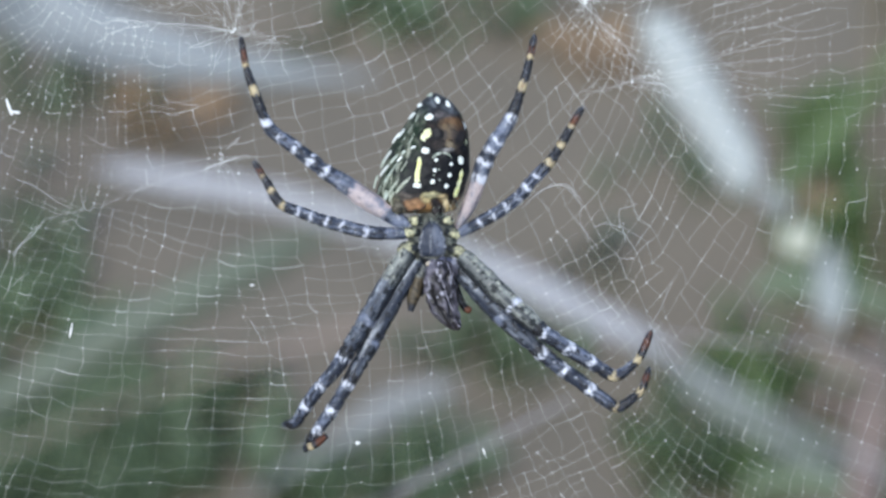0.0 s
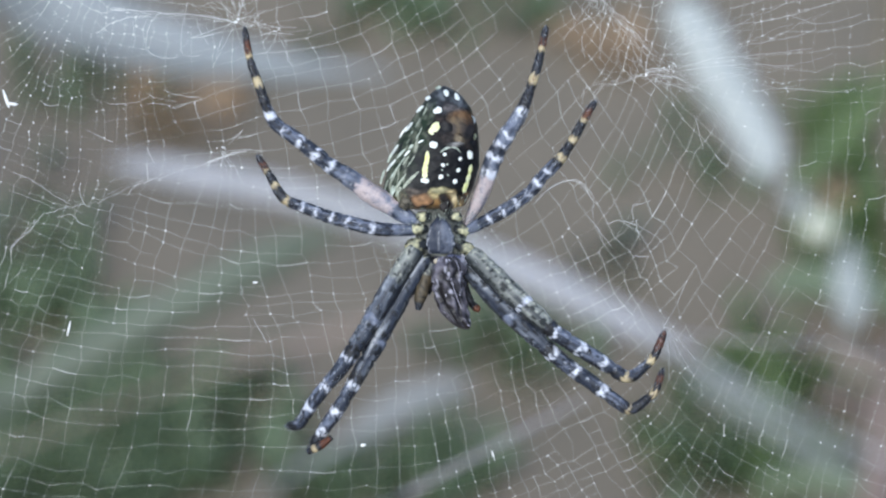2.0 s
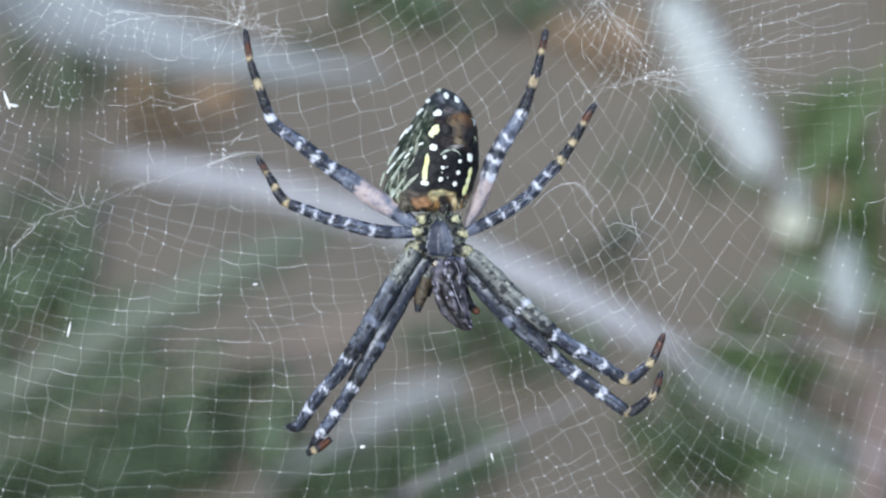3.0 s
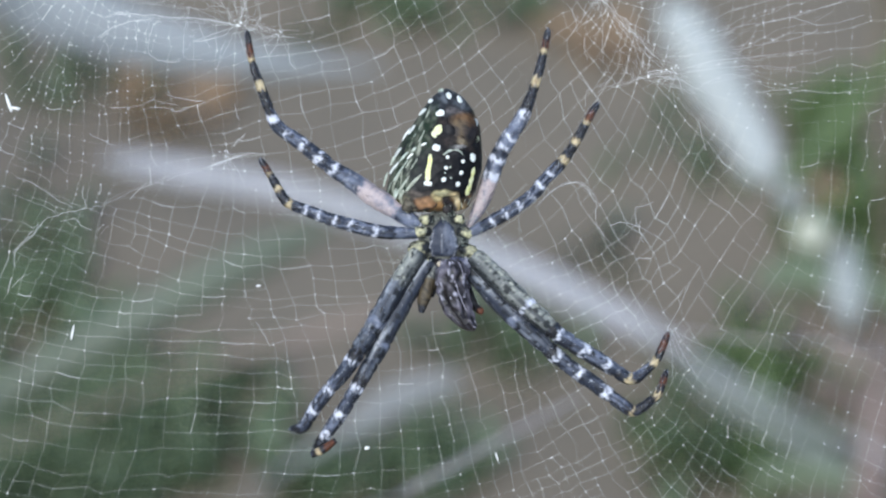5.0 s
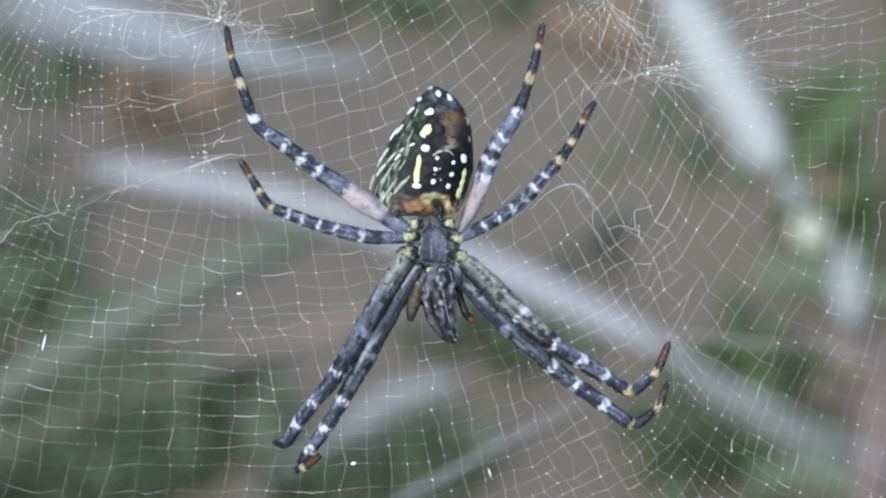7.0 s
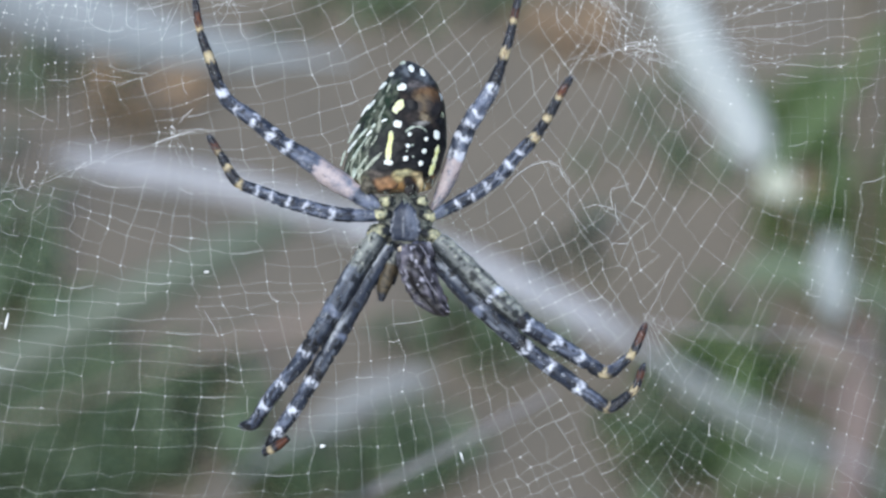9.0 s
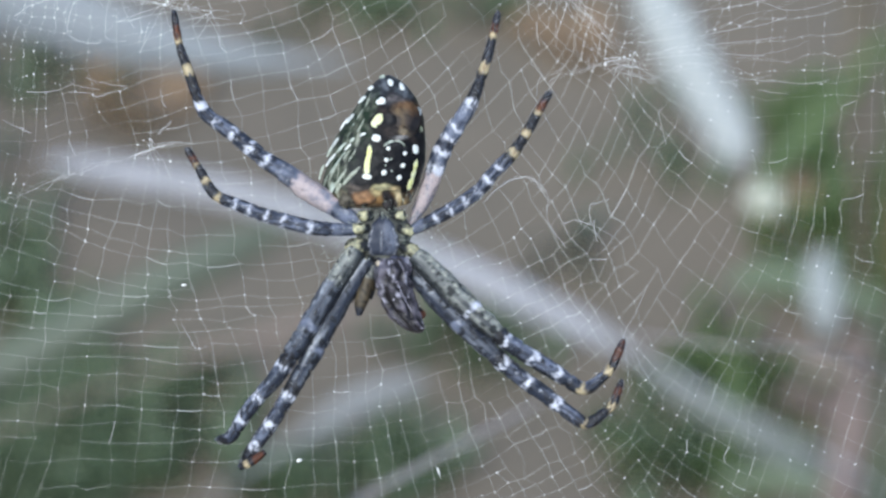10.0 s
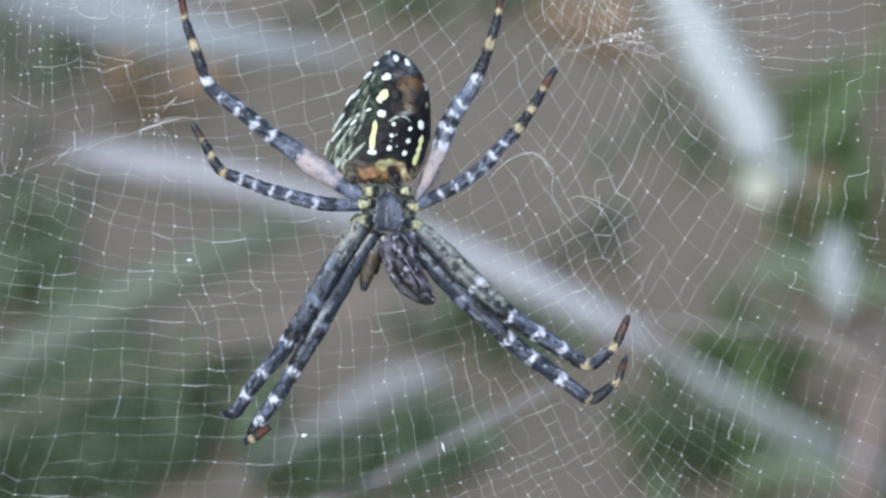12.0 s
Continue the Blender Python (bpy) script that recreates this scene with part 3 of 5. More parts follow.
# Patches of pigment round the spinnerets and on the plates at the waist: x, z, half width, half height, lean, colour
ZONES = [(-3.10, 10.50, 1.40, 1.50, 0.0, (0.034, 0.026, 0.022)), (-2.65, 11.60, 0.95, 0.42, 0.5, (0.100, 0.056, 0.026)), (-3.35, 11.15, 0.55, 0.35, 0.2, (0.105, 0.070, 0.036)),
         (-2.25, 11.05, 0.45, 0.45, 0.0, (0.060, 0.036, 0.020)), (-3.07, 10.35, 0.26, 0.80, 0.0, (0.095, 0.068, 0.042)), (-3.00, 9.40, 0.60, 0.34, 0.0, (0.135, 0.108, 0.072)),
         (-4.13, 10.50, 0.55, 0.75, 0.1, (0.009, 0.009, 0.011)), (-2.10, 10.05, 0.50, 0.72, 0.0, (0.012, 0.011, 0.013)), (-3.55, 12.15, 0.80, 0.28, 0.0, (0.105, 0.095, 0.095)),
         (-6.70, 4.85, 1.10, 0.36, 0.0, (0.075, 0.062, 0.052)), (-6.05, 4.30, 0.85, 0.55, 0.0, (0.200, 0.108, 0.050)), (-5.25, 4.75, 0.50, 0.36, 0.0, (0.330, 0.265, 0.130)),
         (-4.60, 5.05, 0.65, 0.24, 0.0, (0.380, 0.345, 0.190)), (-3.75, 4.90, 0.45, 0.26, -0.4, (0.400, 0.310, 0.160)), (-3.42, 4.30, 0.26, 0.55, 0.0, (0.430, 0.350, 0.200)),
         (-3.15, 3.75, 0.40, 0.45, 0.0, (0.390, 0.290, 0.140)), (-2.70, 4.20, 0.34, 0.50, -0.3, (0.085, 0.060, 0.032)), (-4.25, 4.00, 0.42, 0.80, 0.05, (0.017, 0.014, 0.014))]


def zoned(p, colour):
    """The skin's colour at p with the patches laid over it."""
    for x, z, wide, tall, lean, tint in ZONES:
        if abs(p[0] - x) < 3 * wide and abs(p[2] - z) < 3 * tall:
            grain = 1 + 0.9 * wave(p[0] * 3.4, p[1] * 3.4, p[2] * 3.4)
            colour = mixed(colour, tuple(c * grain for c in tint), patch(Vector(p), x, z, wide, tall, lean) * 1.2)
    return colour


def belly_pigment(u, a):
    """Black field below the spinnerets, slate tail, olive flanks streaked along the body, tawny waist."""
    p = belly(u, a)
    edge = 0.22 * wave(u * 7, a * 2, 0)
    fleck = wave(p.x * 2.6, p.z * 2.6, a)
    mottle = wave(p.x * 1.1, p.z * 1.1, 5 + a)
    streak = wave(a * 8.5 + u * 5.0, u * 3.2, 4)
    fine = wave(a * 19 + u * 9.0, u * 7.0, 9)
    colour = mixed((0.005, 0.005, 0.006), (0.034, 0.034, 0.038), fleck * 0.9 - 0.15)
    tail = mixed((0.026, 0.028, 0.032), (0.13, 0.14, 0.155), 0.30 + mottle * 1.3 + fleck * 1.0)
    colour = mixed(colour, tail, (u - 0.77 + 0.25 * edge) / 0.08)
    flank = mixed((0.016, 0.027, 0.015), (0.095, 0.102, 0.074), 0.34 + mottle * 1.1 + fleck * 1.0)
    flank = mixed(flank, (0.32, 0.335, 0.26), (streak * 1.3 + fine * 1.2 - 0.20 - 0.75 * max(0.0, u - 0.35)) * 1.8)
    flank = mixed(flank, (0.012, 0.013, 0.014), (fine - streak * 0.6 - 0.22) * 2.6)
    flank = mixed(flank, tail, (u - 0.80) / 0.12)
    side = max((-0.34 + 0.12 * u + edge - a) / 0.10, (a - 1.25 - edge) / 0.12)
    colour = mixed(colour, flank, side)
    colour = mixed(colour, (0.011, 0.012, 0.013), patch(p, -6.35, 7.2, 0.95, 1.6, 0.25))
    waist = (0.13 + 0.05 * wave(a * 3, 1, u * 9) - u) / 0.04
    tawny = mixed((0.26, 0.15, 0.06), (0.030, 0.022, 0.016), 0.42 + 1.3 * wave(a * 3, u * 14, 8) + fleck * 0.7)
    if a < -0.60:
        waist = min(waist, 0.20)
    return zoned(p, mixed(colour, tawny, waist))


def abdomen():
    verts, faces, pigment = [], [], []
    rings, sides = 150, 170
    for r in range(rings + 1):
        for k in range(sides):
            a = 2 * math.pi * k / sides - math.pi
            verts.append(tuple(belly(r / rings, a)))
            pigment.append(belly_pigment(r / rings, a))
    for r in range(rings):
        for k in range(sides):
            k2 = (k + 1) % sides
            faces.append((r * sides + k, r * sides + k2, (r + 1) * sides + k2, (r + 1) * sides + k))
    return raw("abdomen", verts, faces, SKIN, SPIDER, "black belly with greenish mottled flanks", pigment=pigment)


ABDOMEN = abdomen()


def front(x, z):
    """The depth of the abdomen's near side at x, z."""
    u = (z - AB_LOW[1]) / (AB_TOP[1] - AB_LOW[1])
    u = min(max(u, 0.01), 0.985)
    right, left = belly(u, math.pi / 2), belly(u, -math.pi / 2)
    mid, half = (right.x + left.x) / 2, (right.x - left.x) / 2
    s = min(0.985, max(-0.985, (x - mid) / half))
    return belly(u, math.asin(s)).y


def mark(name, line, mat, lift=0.05, label=""):
    """A raised mark on the abdomen along a line of (x, z, half width)."""
    pts = smooth_line([(*p,) for p in line], 6)
    verts, faces = [], []
    n = len(pts)
    for k, p in enumerate(pts):
        d = np.array(pts[min(k + 1, n - 1)][:2]) - np.array(pts[max(k - 1, 0)][:2])
        d = d / (np.linalg.norm(d) + 1e-9)
        ends = math.sqrt(max(0.03, 1 - (2 * k / (n - 1) - 1) ** 6))
        for u in (-1, -0.55, 0, 0.55, 1):
            w = p[2] * ends * (1 + 0.55 * noise.noise(Vector((p[0] * 3.1, p[1] * 3.1, 2 * u))))
            x, z = p[0] - d[1] * u * w, p[1] + d[0] * u * w
            verts.append((x, front(x, z) - lift * (1 - u * u) * ends - 0.01, z))
    for k in range(n - 1):
        for s in range(4):
            faces.append((k * 5 + s, k * 5 + s + 1, (k + 1) * 5 + s + 1, (k + 1) * 5 + s))
    return raw(name, verts, faces, mat, ABDOMEN, label)


# yellow lines along the belly, and the white spots and dots
mark("yellow_stripe", [(-5.66, 8.44, 0.17), (-5.76, 7.56, 0.19), (-5.90, 6.78, 0.20), (-5.95, 6.05, 0.24)], YELLOW, label="pale yellow stripe")
mark("white_spot", [(-6.24, 6.00, 0.15), (-5.90, 5.86, 0.20), (-5.56, 5.95, 0.16)], SPOT)
mark("yellow_stripe", [(-1.90, 7.30, 0.15), (-2.14, 6.25, 0.20), (-2.36, 5.45, 0.21), (-2.60, 4.85, 0.19)], YELLOW, label="pale yellow stripe")
mark("yellow_stripe", [(-1.66, 10.02, 0.14), (-1.62, 9.43, 0.20), (-1.74, 8.86, 0.17)], YELLOW, label="pale yellow stripe")
mark("yellow_spot", [(-4.74, 10.93, 0.20), (-5.03, 10.49, 0.34), (-5.33, 10.20, 0.27), (-5.23, 9.81, 0.17)], YELLOW, label="bright yellow spot")
mark("white_spot", [(-5.23, 11.86, 0.21), (-4.89, 11.96, 0.27), (-4.50, 12.15, 0.21)], SPOT)
mark("white_spot", [(-5.52, 9.03, 0.20), (-5.18, 8.98, 0.29), (-4.83, 8.93, 0.24)], SPOT)
mark("white_spot", [(-2.13, 8.50, 0.19), (-2.02, 8.13, 0.25), (-1.96, 7.74, 0.17)], SPOT)
mark("white_spot", [(-4.21, 13.81, 0.17), (-4.12, 13.52, 0.22), (-3.97, 13.23, 0.17)], SPOT)
mark("white_spot", [(-3.34, 13.52, 0.14), (-3.19, 13.23, 0.20), (-2.99, 12.89, 0.14)], SPOT)
mark("white_spot", [(-5.92, 12.98, 0.12), (-5.68, 13.08, 0.16), (-5.48, 13.17, 0.12)], SPOT)
mark("white_spot", [(-1.90, 11.55, 0.10), (-1.78, 11.20, 0.15), (-1.66, 10.86, 0.10)], SPOT)
for x, z, r in ((-4.20, 8.15, 0.17), (-4.34, 7.23, 0.20), (-4.53, 6.20, 0.23), (-2.88, 7.77, 0.17), (-3.02, 6.79, 0.20), (-3.31, 5.81, 0.21)):
    mark("white_dot", [(x - r * 0.85, z + 0.06, r * 0.62), (x, z, r), (x + r * 0.8, z - 0.08, r * 0.66)], SPOT, 0.06)
# grey rim of the black field, and the faint grey specks in its middle
mark("grey_rim", [(-4.59, 8.30, 0.08), (-4.15, 8.64, 0.09), (-3.57, 8.79, 0.08), (-3.13, 8.64, 0.09), (-2.78, 8.25, 0.07)], STRIPE, 0.03)
for x, z in ((-4.42, 6.80), (-3.98, 7.28), (-3.92, 6.35)):
    mark("grey_speck", [(x - 0.06, z + 0.05, 0.05), (x, z, 0.08), (x + 0.06, z - 0.06, 0.05)], STRIPE, 0.02)
# pale lines along the flank
mark("pale_line", [(-8.95, 7.95, 0.07), (-8.62, 8.50, 0.12), (-8.22, 9.05, 0.08)], SPOT, 0.04)
mark("pale_line", [(-9.00, 6.00, 0.06), (-8.30, 7.00, 0.09), (-7.60, 7.95, 0.06)], STRIPE, 0.04)
mark("pale_line", [(-8.95, 4.35, 0.10), (-8.70, 4.95, 0.15), (-8.40, 5.45, 0.09)], STRIPE, 0.04)
mark("pale_line", [(-7.70, 8.00, 0.07), (-7.48, 8.25, 0.10), (-7.20, 8.50, 0.07)], SPOT, 0.04)
mark("pale_line", [(-6.70, 11.81, 0.09), (-6.41, 12.15, 0.13), (-6.06, 12.39, 0.11)], SPOT, 0.04)
mark("pale_line", [(-8.15, 9.61, 0.10), (-7.62, 10.29, 0.16), (-6.99, 10.98, 0.13)], SPOT, 0.04)
mark("pale_line", [(-6.49, 9.12, 0.07), (-6.25, 9.27, 0.09), (-6.01, 9.37, 0.06)], SPOT, 0.04)
mark("pale_line", [(-7.32, 8.58, 0.09), (-7.13, 8.83, 0.11), (-6.93, 9.02, 0.08)], STRIPE, 0.04)
mark("pale_line", [(-9.22, 7.46, 0.07), (-8.88, 8.09, 0.11), (-8.54, 8.68, 0.07)], STRIPE, 0.04)
mark("pale_line", [(-9.27, 6.73, 0.09), (-8.83, 7.31, 0.11), (-8.44, 7.75, 0.09)], SPOT, 0.04)
mark("pale_line", [(-8.44, 7.70, 0.08), (-8.05, 8.19, 0.11), (-7.62, 8.63, 0.08)], STRIPE, 0.04)
mark("pale_line", [(-9.80, 5.60, 0.07), (-9.61, 6.33, 0.10), (-9.37, 6.92, 0.06)], STRIPE, 0.04)
mark("pale_line", [(-9.02, 5.41, 0.07), (-8.63, 6.29, 0.10), (-8.20, 7.02, 0.07)], PALE_GREEN, 0.04)
mark("pale_line", [(-8.53, 4.92, 0.07), (-8.05, 5.75, 0.11), (-7.51, 6.53, 0.08)], PALE_GREEN, 0.04)
mark("pale_line", [(-7.85, 5.17, 0.09), (-7.17, 5.95, 0.14), (-6.44, 6.68, 0.08)], PALE_GREEN, 0.04)
mark("pale_line", [(-8.43, 4.48, 0.13), (-8.24, 4.92, 0.19), (-8.00, 5.36, 0.13)], PALE_GREEN, 0.04)
mark("pale_line", [(-9.07, 4.33, 0.08), (-8.87, 4.92, 0.10), (-8.63, 5.51, 0.06)], STRIPE, 0.04)
mark("pale_line", [(-9.51, 4.63, 0.06), (-9.36, 5.31, 0.08), (-9.12, 5.99, 0.06)], STRIPE, 0.04)
mark("pale_line", [(-7.13, 9.95, 0.06), (-7.03, 10.10, 0.08), (-6.94, 10.20, 0.05)], STRIPE, 0.04)
mark("pale_line", [(-7.86, 7.17, 0.06), (-7.56, 7.66, 0.08), (-7.27, 8.00, 0.05)], PALE_GREEN, 0.04)
mark("pale_line", [(-6.84, 10.39, 0.05), (-6.55, 10.88, 0.07), (-6.31, 11.32, 0.04)], PALE_GREEN, 0.04)
mark("pale_line", [(-6.74, 9.42, 0.04), (-6.40, 10.00, 0.06), (-6.16, 10.54, 0.04)], PALE_GREEN, 0.04)
mark("pale_line", [(-6.11, 11.56, 0.04), (-5.92, 11.91, 0.06), (-5.77, 12.25, 0.04)], PALE_GREEN, 0.04)
mark("pale_line", [(-7.42, 7.07, 0.05), (-7.03, 7.66, 0.07), (-6.78, 8.10, 0.05)], PALE_GREEN, 0.04)
mark("pale_line", [(-5.04, 13.91, 0.10), (-4.80, 14.01, 0.15), (-4.56, 14.06, 0.10)], STRIPE, 0.04)


def lump(name, centre, size, turn, light, dark, parent, label="", lumps=0.3, shine=SKIN, freq=1.6):
    """An uneven knob of cuticle in two mottled pigments."""
    v, f = ball(centre, size, turn, 14, 22, lumps)
    pigment = [mixed(light, dark, 0.45 + 1.3 * wave(p[0] * freq, p[1] * freq, p[2] * freq) + 0.45 * wave(p[0] * 5, p[1] * 5, p[2] * 5)) for p in v]
    return raw(name, v, f, shine, parent, label, pigment=pigment)


def knob(name, x, z, size, tilt, label=""):
    """A low knob of the belly's skin, in the pigment of the patches that it lies in."""
    v, f = ball((x, front(x, z) + 0.10, z), size, tilt, 16, 24, 0.22)
    raw(name, v, f, SKIN, ABDOMEN, label, pigment=[zoned(p, (0.030, 0.026, 0.024)) for p in v])


# spinnerets in their brown ring, and the tawny plates at the waist
knob("spinneret_ring", -3.05, 10.45, (1.45, 0.36, 1.50), 8, "brown ring round the spinnerets")
for x, z, r in ((-4.05, 10.45, 0.66), (-2.25, 10.15, 0.58), (-2.75, 11.45, 0.66), (-3.05, 9.55, 0.46), (-3.45, 11.05, 0.46), (-2.25, 11.15, 0.42)):
    knob("spinneret", x, z, (r, r * 0.48, r * 1.15), 10)
lump("spinneret_tuft", (-3.35, front(-3.35, 9.0) - 0.05, 8.98), (0.80, 0.16, 0.20), 6, (0.30, 0.29, 0.28), (0.04, 0.04, 0.04), ABDOMEN, "", 0.7)
for x, z, size, tilt in ((-6.10, 4.30, (1.10, 0.26, 0.72), 12), (-4.70, 4.98, (1.20, 0.20, 0.30), -2), (-3.40, 4.25, (0.38, 0.26, 0.80), -8), (-4.25, 3.95, (0.48, 0.16, 0.78), 0), (-2.75, 4.20, (0.40, 0.24, 0.55), -20)):
    knob("genital_plate", x, z, size, tilt)
lump("genital_plate", (-7.45, front(-7.45, 4.05) + 0.08, 4.05), (0.70, 0.40, 0.60), 0, (0.13, 0.115, 0.085), (0.015, 0.014, 0.013), ABDOMEN, "", 0.45, SKIN, 2.0)

# the fore body: a shield between the coxae
sx, sz = (-4.60, 0.95)
FORE = lump("cephalothorax", (sx, 2.3, sz + 0.1), (2.2, 1.5, 2.7), 0, (0.22, 0.23, 0.20), (0.022, 0.024, 0.030), SPIDER, "grey hairy fore body", 0.1, CUTICLE, 2.2)
sternum_v, sternum_f, sternum_p = [], [], []
rows_, cols_ = 26, 20
for r in range(rows_ + 1):
    u = r / rows_
    half = float(np.interp(u, (0, 0.06, 0.25, 0.5, 0.8, 0.92, 1.0), (0.95, 1.20, 1.38, 1.22, 0.88, 0.55, 0.12)))
    for k in range(cols_ + 1):
        v = 2 * k / cols_ - 1
        notch = 1 - 0.10 * abs(math.sin(u * math.pi * 4)) * abs(v) ** 3
        rise = 0.55 * (1 - v ** 2) ** 0.5 * (1 - (2 * u - 1) ** 4) if abs(v) < 1 else 0
        x, z = sx + half * v * notch, sz - 1.35 + 3.2 * u
        sternum_v.append((x, 0.75 - rise + 0.10 * wave(x * 2, z * 2, 1), z))
        rim = math.exp(-((abs(v) - 0.90) / 0.10) ** 2) * (0.35 + 2.2 * wave(x * 5, z * 5, 8)) * (u < 0.7)
        sternum_p.append(mixed(mixed((0.034, 0.040, 0.060), (0.125, 0.138, 0.180), 0.32 + 0.9 * wave(x * 0.9, z * 0.9, 3) + 0.7 * wave(x * 4, z * 4, 5) + 0.45 * math.tanh((v + 0.10) * 5) - 0.15), (0.50, 0.51, 0.54), max(rim, 0.28 - 5 * abs(v + 0.10) + 0.3 * wave(z * 3, 1, 2) if 0.10 < u < 0.6 else 0.0)))
for r in range(rows_):
    for k in range(cols_):
        i = r * (cols_ + 1) + k
        sternum_f.append((i, i + 1, i + cols_ + 2, i + cols_ + 1))
raw("sternum", sternum_v, sternum_f, CUTICLE, FORE, "slate grey shield plate", pigment=sternum_p)
for (a, b, r) in (((-5.55, 2.85), (-6.24, 2.80), 0.46), ((-5.80, 1.75), (-6.72, 1.70), 0.50), ((-5.95, 0.45), (-7.00, 0.22), 0.70), ((-5.55, -0.70), (-6.10, -1.10), 0.50),
                  ((-3.75, 2.85), (-3.16, 2.79), 0.46), ((-3.30, 1.75), (-2.47, 1.60), 0.48), ((-3.05, 0.30), (-2.18, -0.05), 0.62), ((-3.25, -0.85), (-2.55, -1.25), 0.46),
                  ((-7.10, 1.80), (-8.10, 1.65), 0.34), ((-7.30, 3.20), (-8.00, 3.60), 0.32)):
    line = smooth_line([(a[0], 1.0, a[1], r * 0.7), ((a[0] + b[0]) / 2, 0.72, (a[1] + b[1]) / 2, r * 0.9), (b[0], 0.75, b[1], r * 0.9)], 6)
    v, f = merge(tube(line, 16, 1.0, 0.3), ball((b[0], 0.70, b[1]), (r * 0.92,) * 3, 0, 14, 22, 0.4))
    pigment = []
    for p in v:
        off = math.hypot(p[0] - b[0] + 0.1 * wave(p[2] * 3, 0, b[0]), p[2] - b[1]) / r
        pale = mixed((0.56, 0.53, 0.32), (0.27, 0.27, 0.19), 0.35 + 2 * wave(p[0] * 3, p[1] * 3, p[2] * 3))
        pigment.append(mixed(pale, (0.022, 0.024, 0.026), (off - 0.66) * 2.2 + 2.4 * wave(p[0] * 2.2, p[1] * 2.2, p[2] * 2.2)))
    raw("coxa", v, f, CUTICLE, FORE, "yellowish hip joint with black seams", pigment=pigment)
tuft_v, tuft_f = [], []
tuft_rng = random.Random(12)
for k in range(700):
    x, z = sx + tuft_rng.gauss(0, 2.0), sz + 0.2 + tuft_rng.gauss(0, 1.5)
    if abs(x - sx) < 1.3 and -1.6 < z - sz < 1.5:
        continue
    root_, lean = Vector((x, 0.55 + tuft_rng.gauss(0, 0.25), z)), Vector((x - sx, -1.2, z - sz)).normalized()
    tip_ = root_ + (lean + Vector((tuft_rng.gauss(0, 0.4), 0, tuft_rng.gauss(0, 0.4)))) * tuft_rng.uniform(0.15, 0.40)
    n = len(tuft_v)
    tuft_v += [tuple(root_ + Vector((0.022, 0, 0))), tuple(root_ - Vector((0.022, 0, 0))), tuple(root_ + Vector((0, 0.02, 0.022))), tuple(tip_)]
    tuft_f += [(n, n + 1, n + 3), (n + 1, n + 2, n + 3), (n + 2, n, n + 3)]
tagged(raw("pale_hair", tuft_v, tuft_f, STRIPE, FORE, smooth=False), kind="stuff")
lump("labium", (-4.83, 0.20, -1.02), (0.34, 0.30, 0.24), 12, (0.62, 0.55, 0.42), (0.36, 0.30, 0.20), FORE, "cream lip plate", 0.3)
lump("mouthpart", (-4.20, 0.15, -1.00), (0.34, 0.34, 0.30), 0, (0.06, 0.065, 0.10), (0.010, 0.010, 0.014), FORE, "black mouthpart", 0.4, HUSK)
lump("mouthpart", (-3.45, 0.05, -0.75), (0.62, 0.42, 0.30), -8, (0.16, 0.17, 0.26), (0.014, 0.014, 0.022), FORE, "blue-black glossy mouthpart", 0.6, HUSK, 2.4)
lump("mouthpart", (-2.72, 0.05, -1.15), (0.48, 0.42, 0.52), 20, (0.30, 0.30, 0.36), (0.05, 0.05, 0.065), FORE, "grey mouthpart", 0.5, HUSK, 2.0)
jx, jz = (-4.30, -1.75)
for side in (-0.55, 0.55):
    lump("chelicera", (jx + side, 1.0, jz), (0.65, 0.9, 1.2), 5 if side < 0 else -5, (0.10, 0.10, 0.12), (0.012, 0.011, 0.012), FORE, "dark jaw", 0.12)


def feeler(pts, widths, depths, bands, seed):
    line = smooth_line(radii(pts, widths, depths), 10)
    v, f = tube(line, 14, 1, 0.2)
    pigment = [leg_pigment((k // 14) / (len(line) - 1), 2 * math.pi * (k % 14) / 14, 5.0, bands, seed) for k in range(len(v))]
    raw("palp", v, f, CUTICLE, FORE, "short feeler beside the jaws", pigment=pigment)


feeler([(-5.49, -1.22), (-5.88, -2.68), (-6.30, -4.15), (-6.52, -5.27)], (0.42, 0.56, 0.54, 0.22), (0.9, 0.6, 0.5, 0.5), [(0.25, OLIVE), (0.8, BROWN), (1, BLACK)], 3)
feeler([(-5.20, -1.30), (-5.45, -2.70), (-5.75, -3.90)], (0.42, 0.42, 0.30), (1.3, 1.2, 1.1), [(0.7, BROWN), (1, BLACK)], 5)
feeler([(-2.75, -1.60), (-2.45, -3.20), (-1.95, -4.60), (-1.45, -5.15), (-1.30, -5.45)], (0.34, 0.32, 0.30, 0.34, 0.10), (1.6, 1.5, 1.2, 0.9, 0.8), [(0.70, BLACK), (1, RUST)], 4)

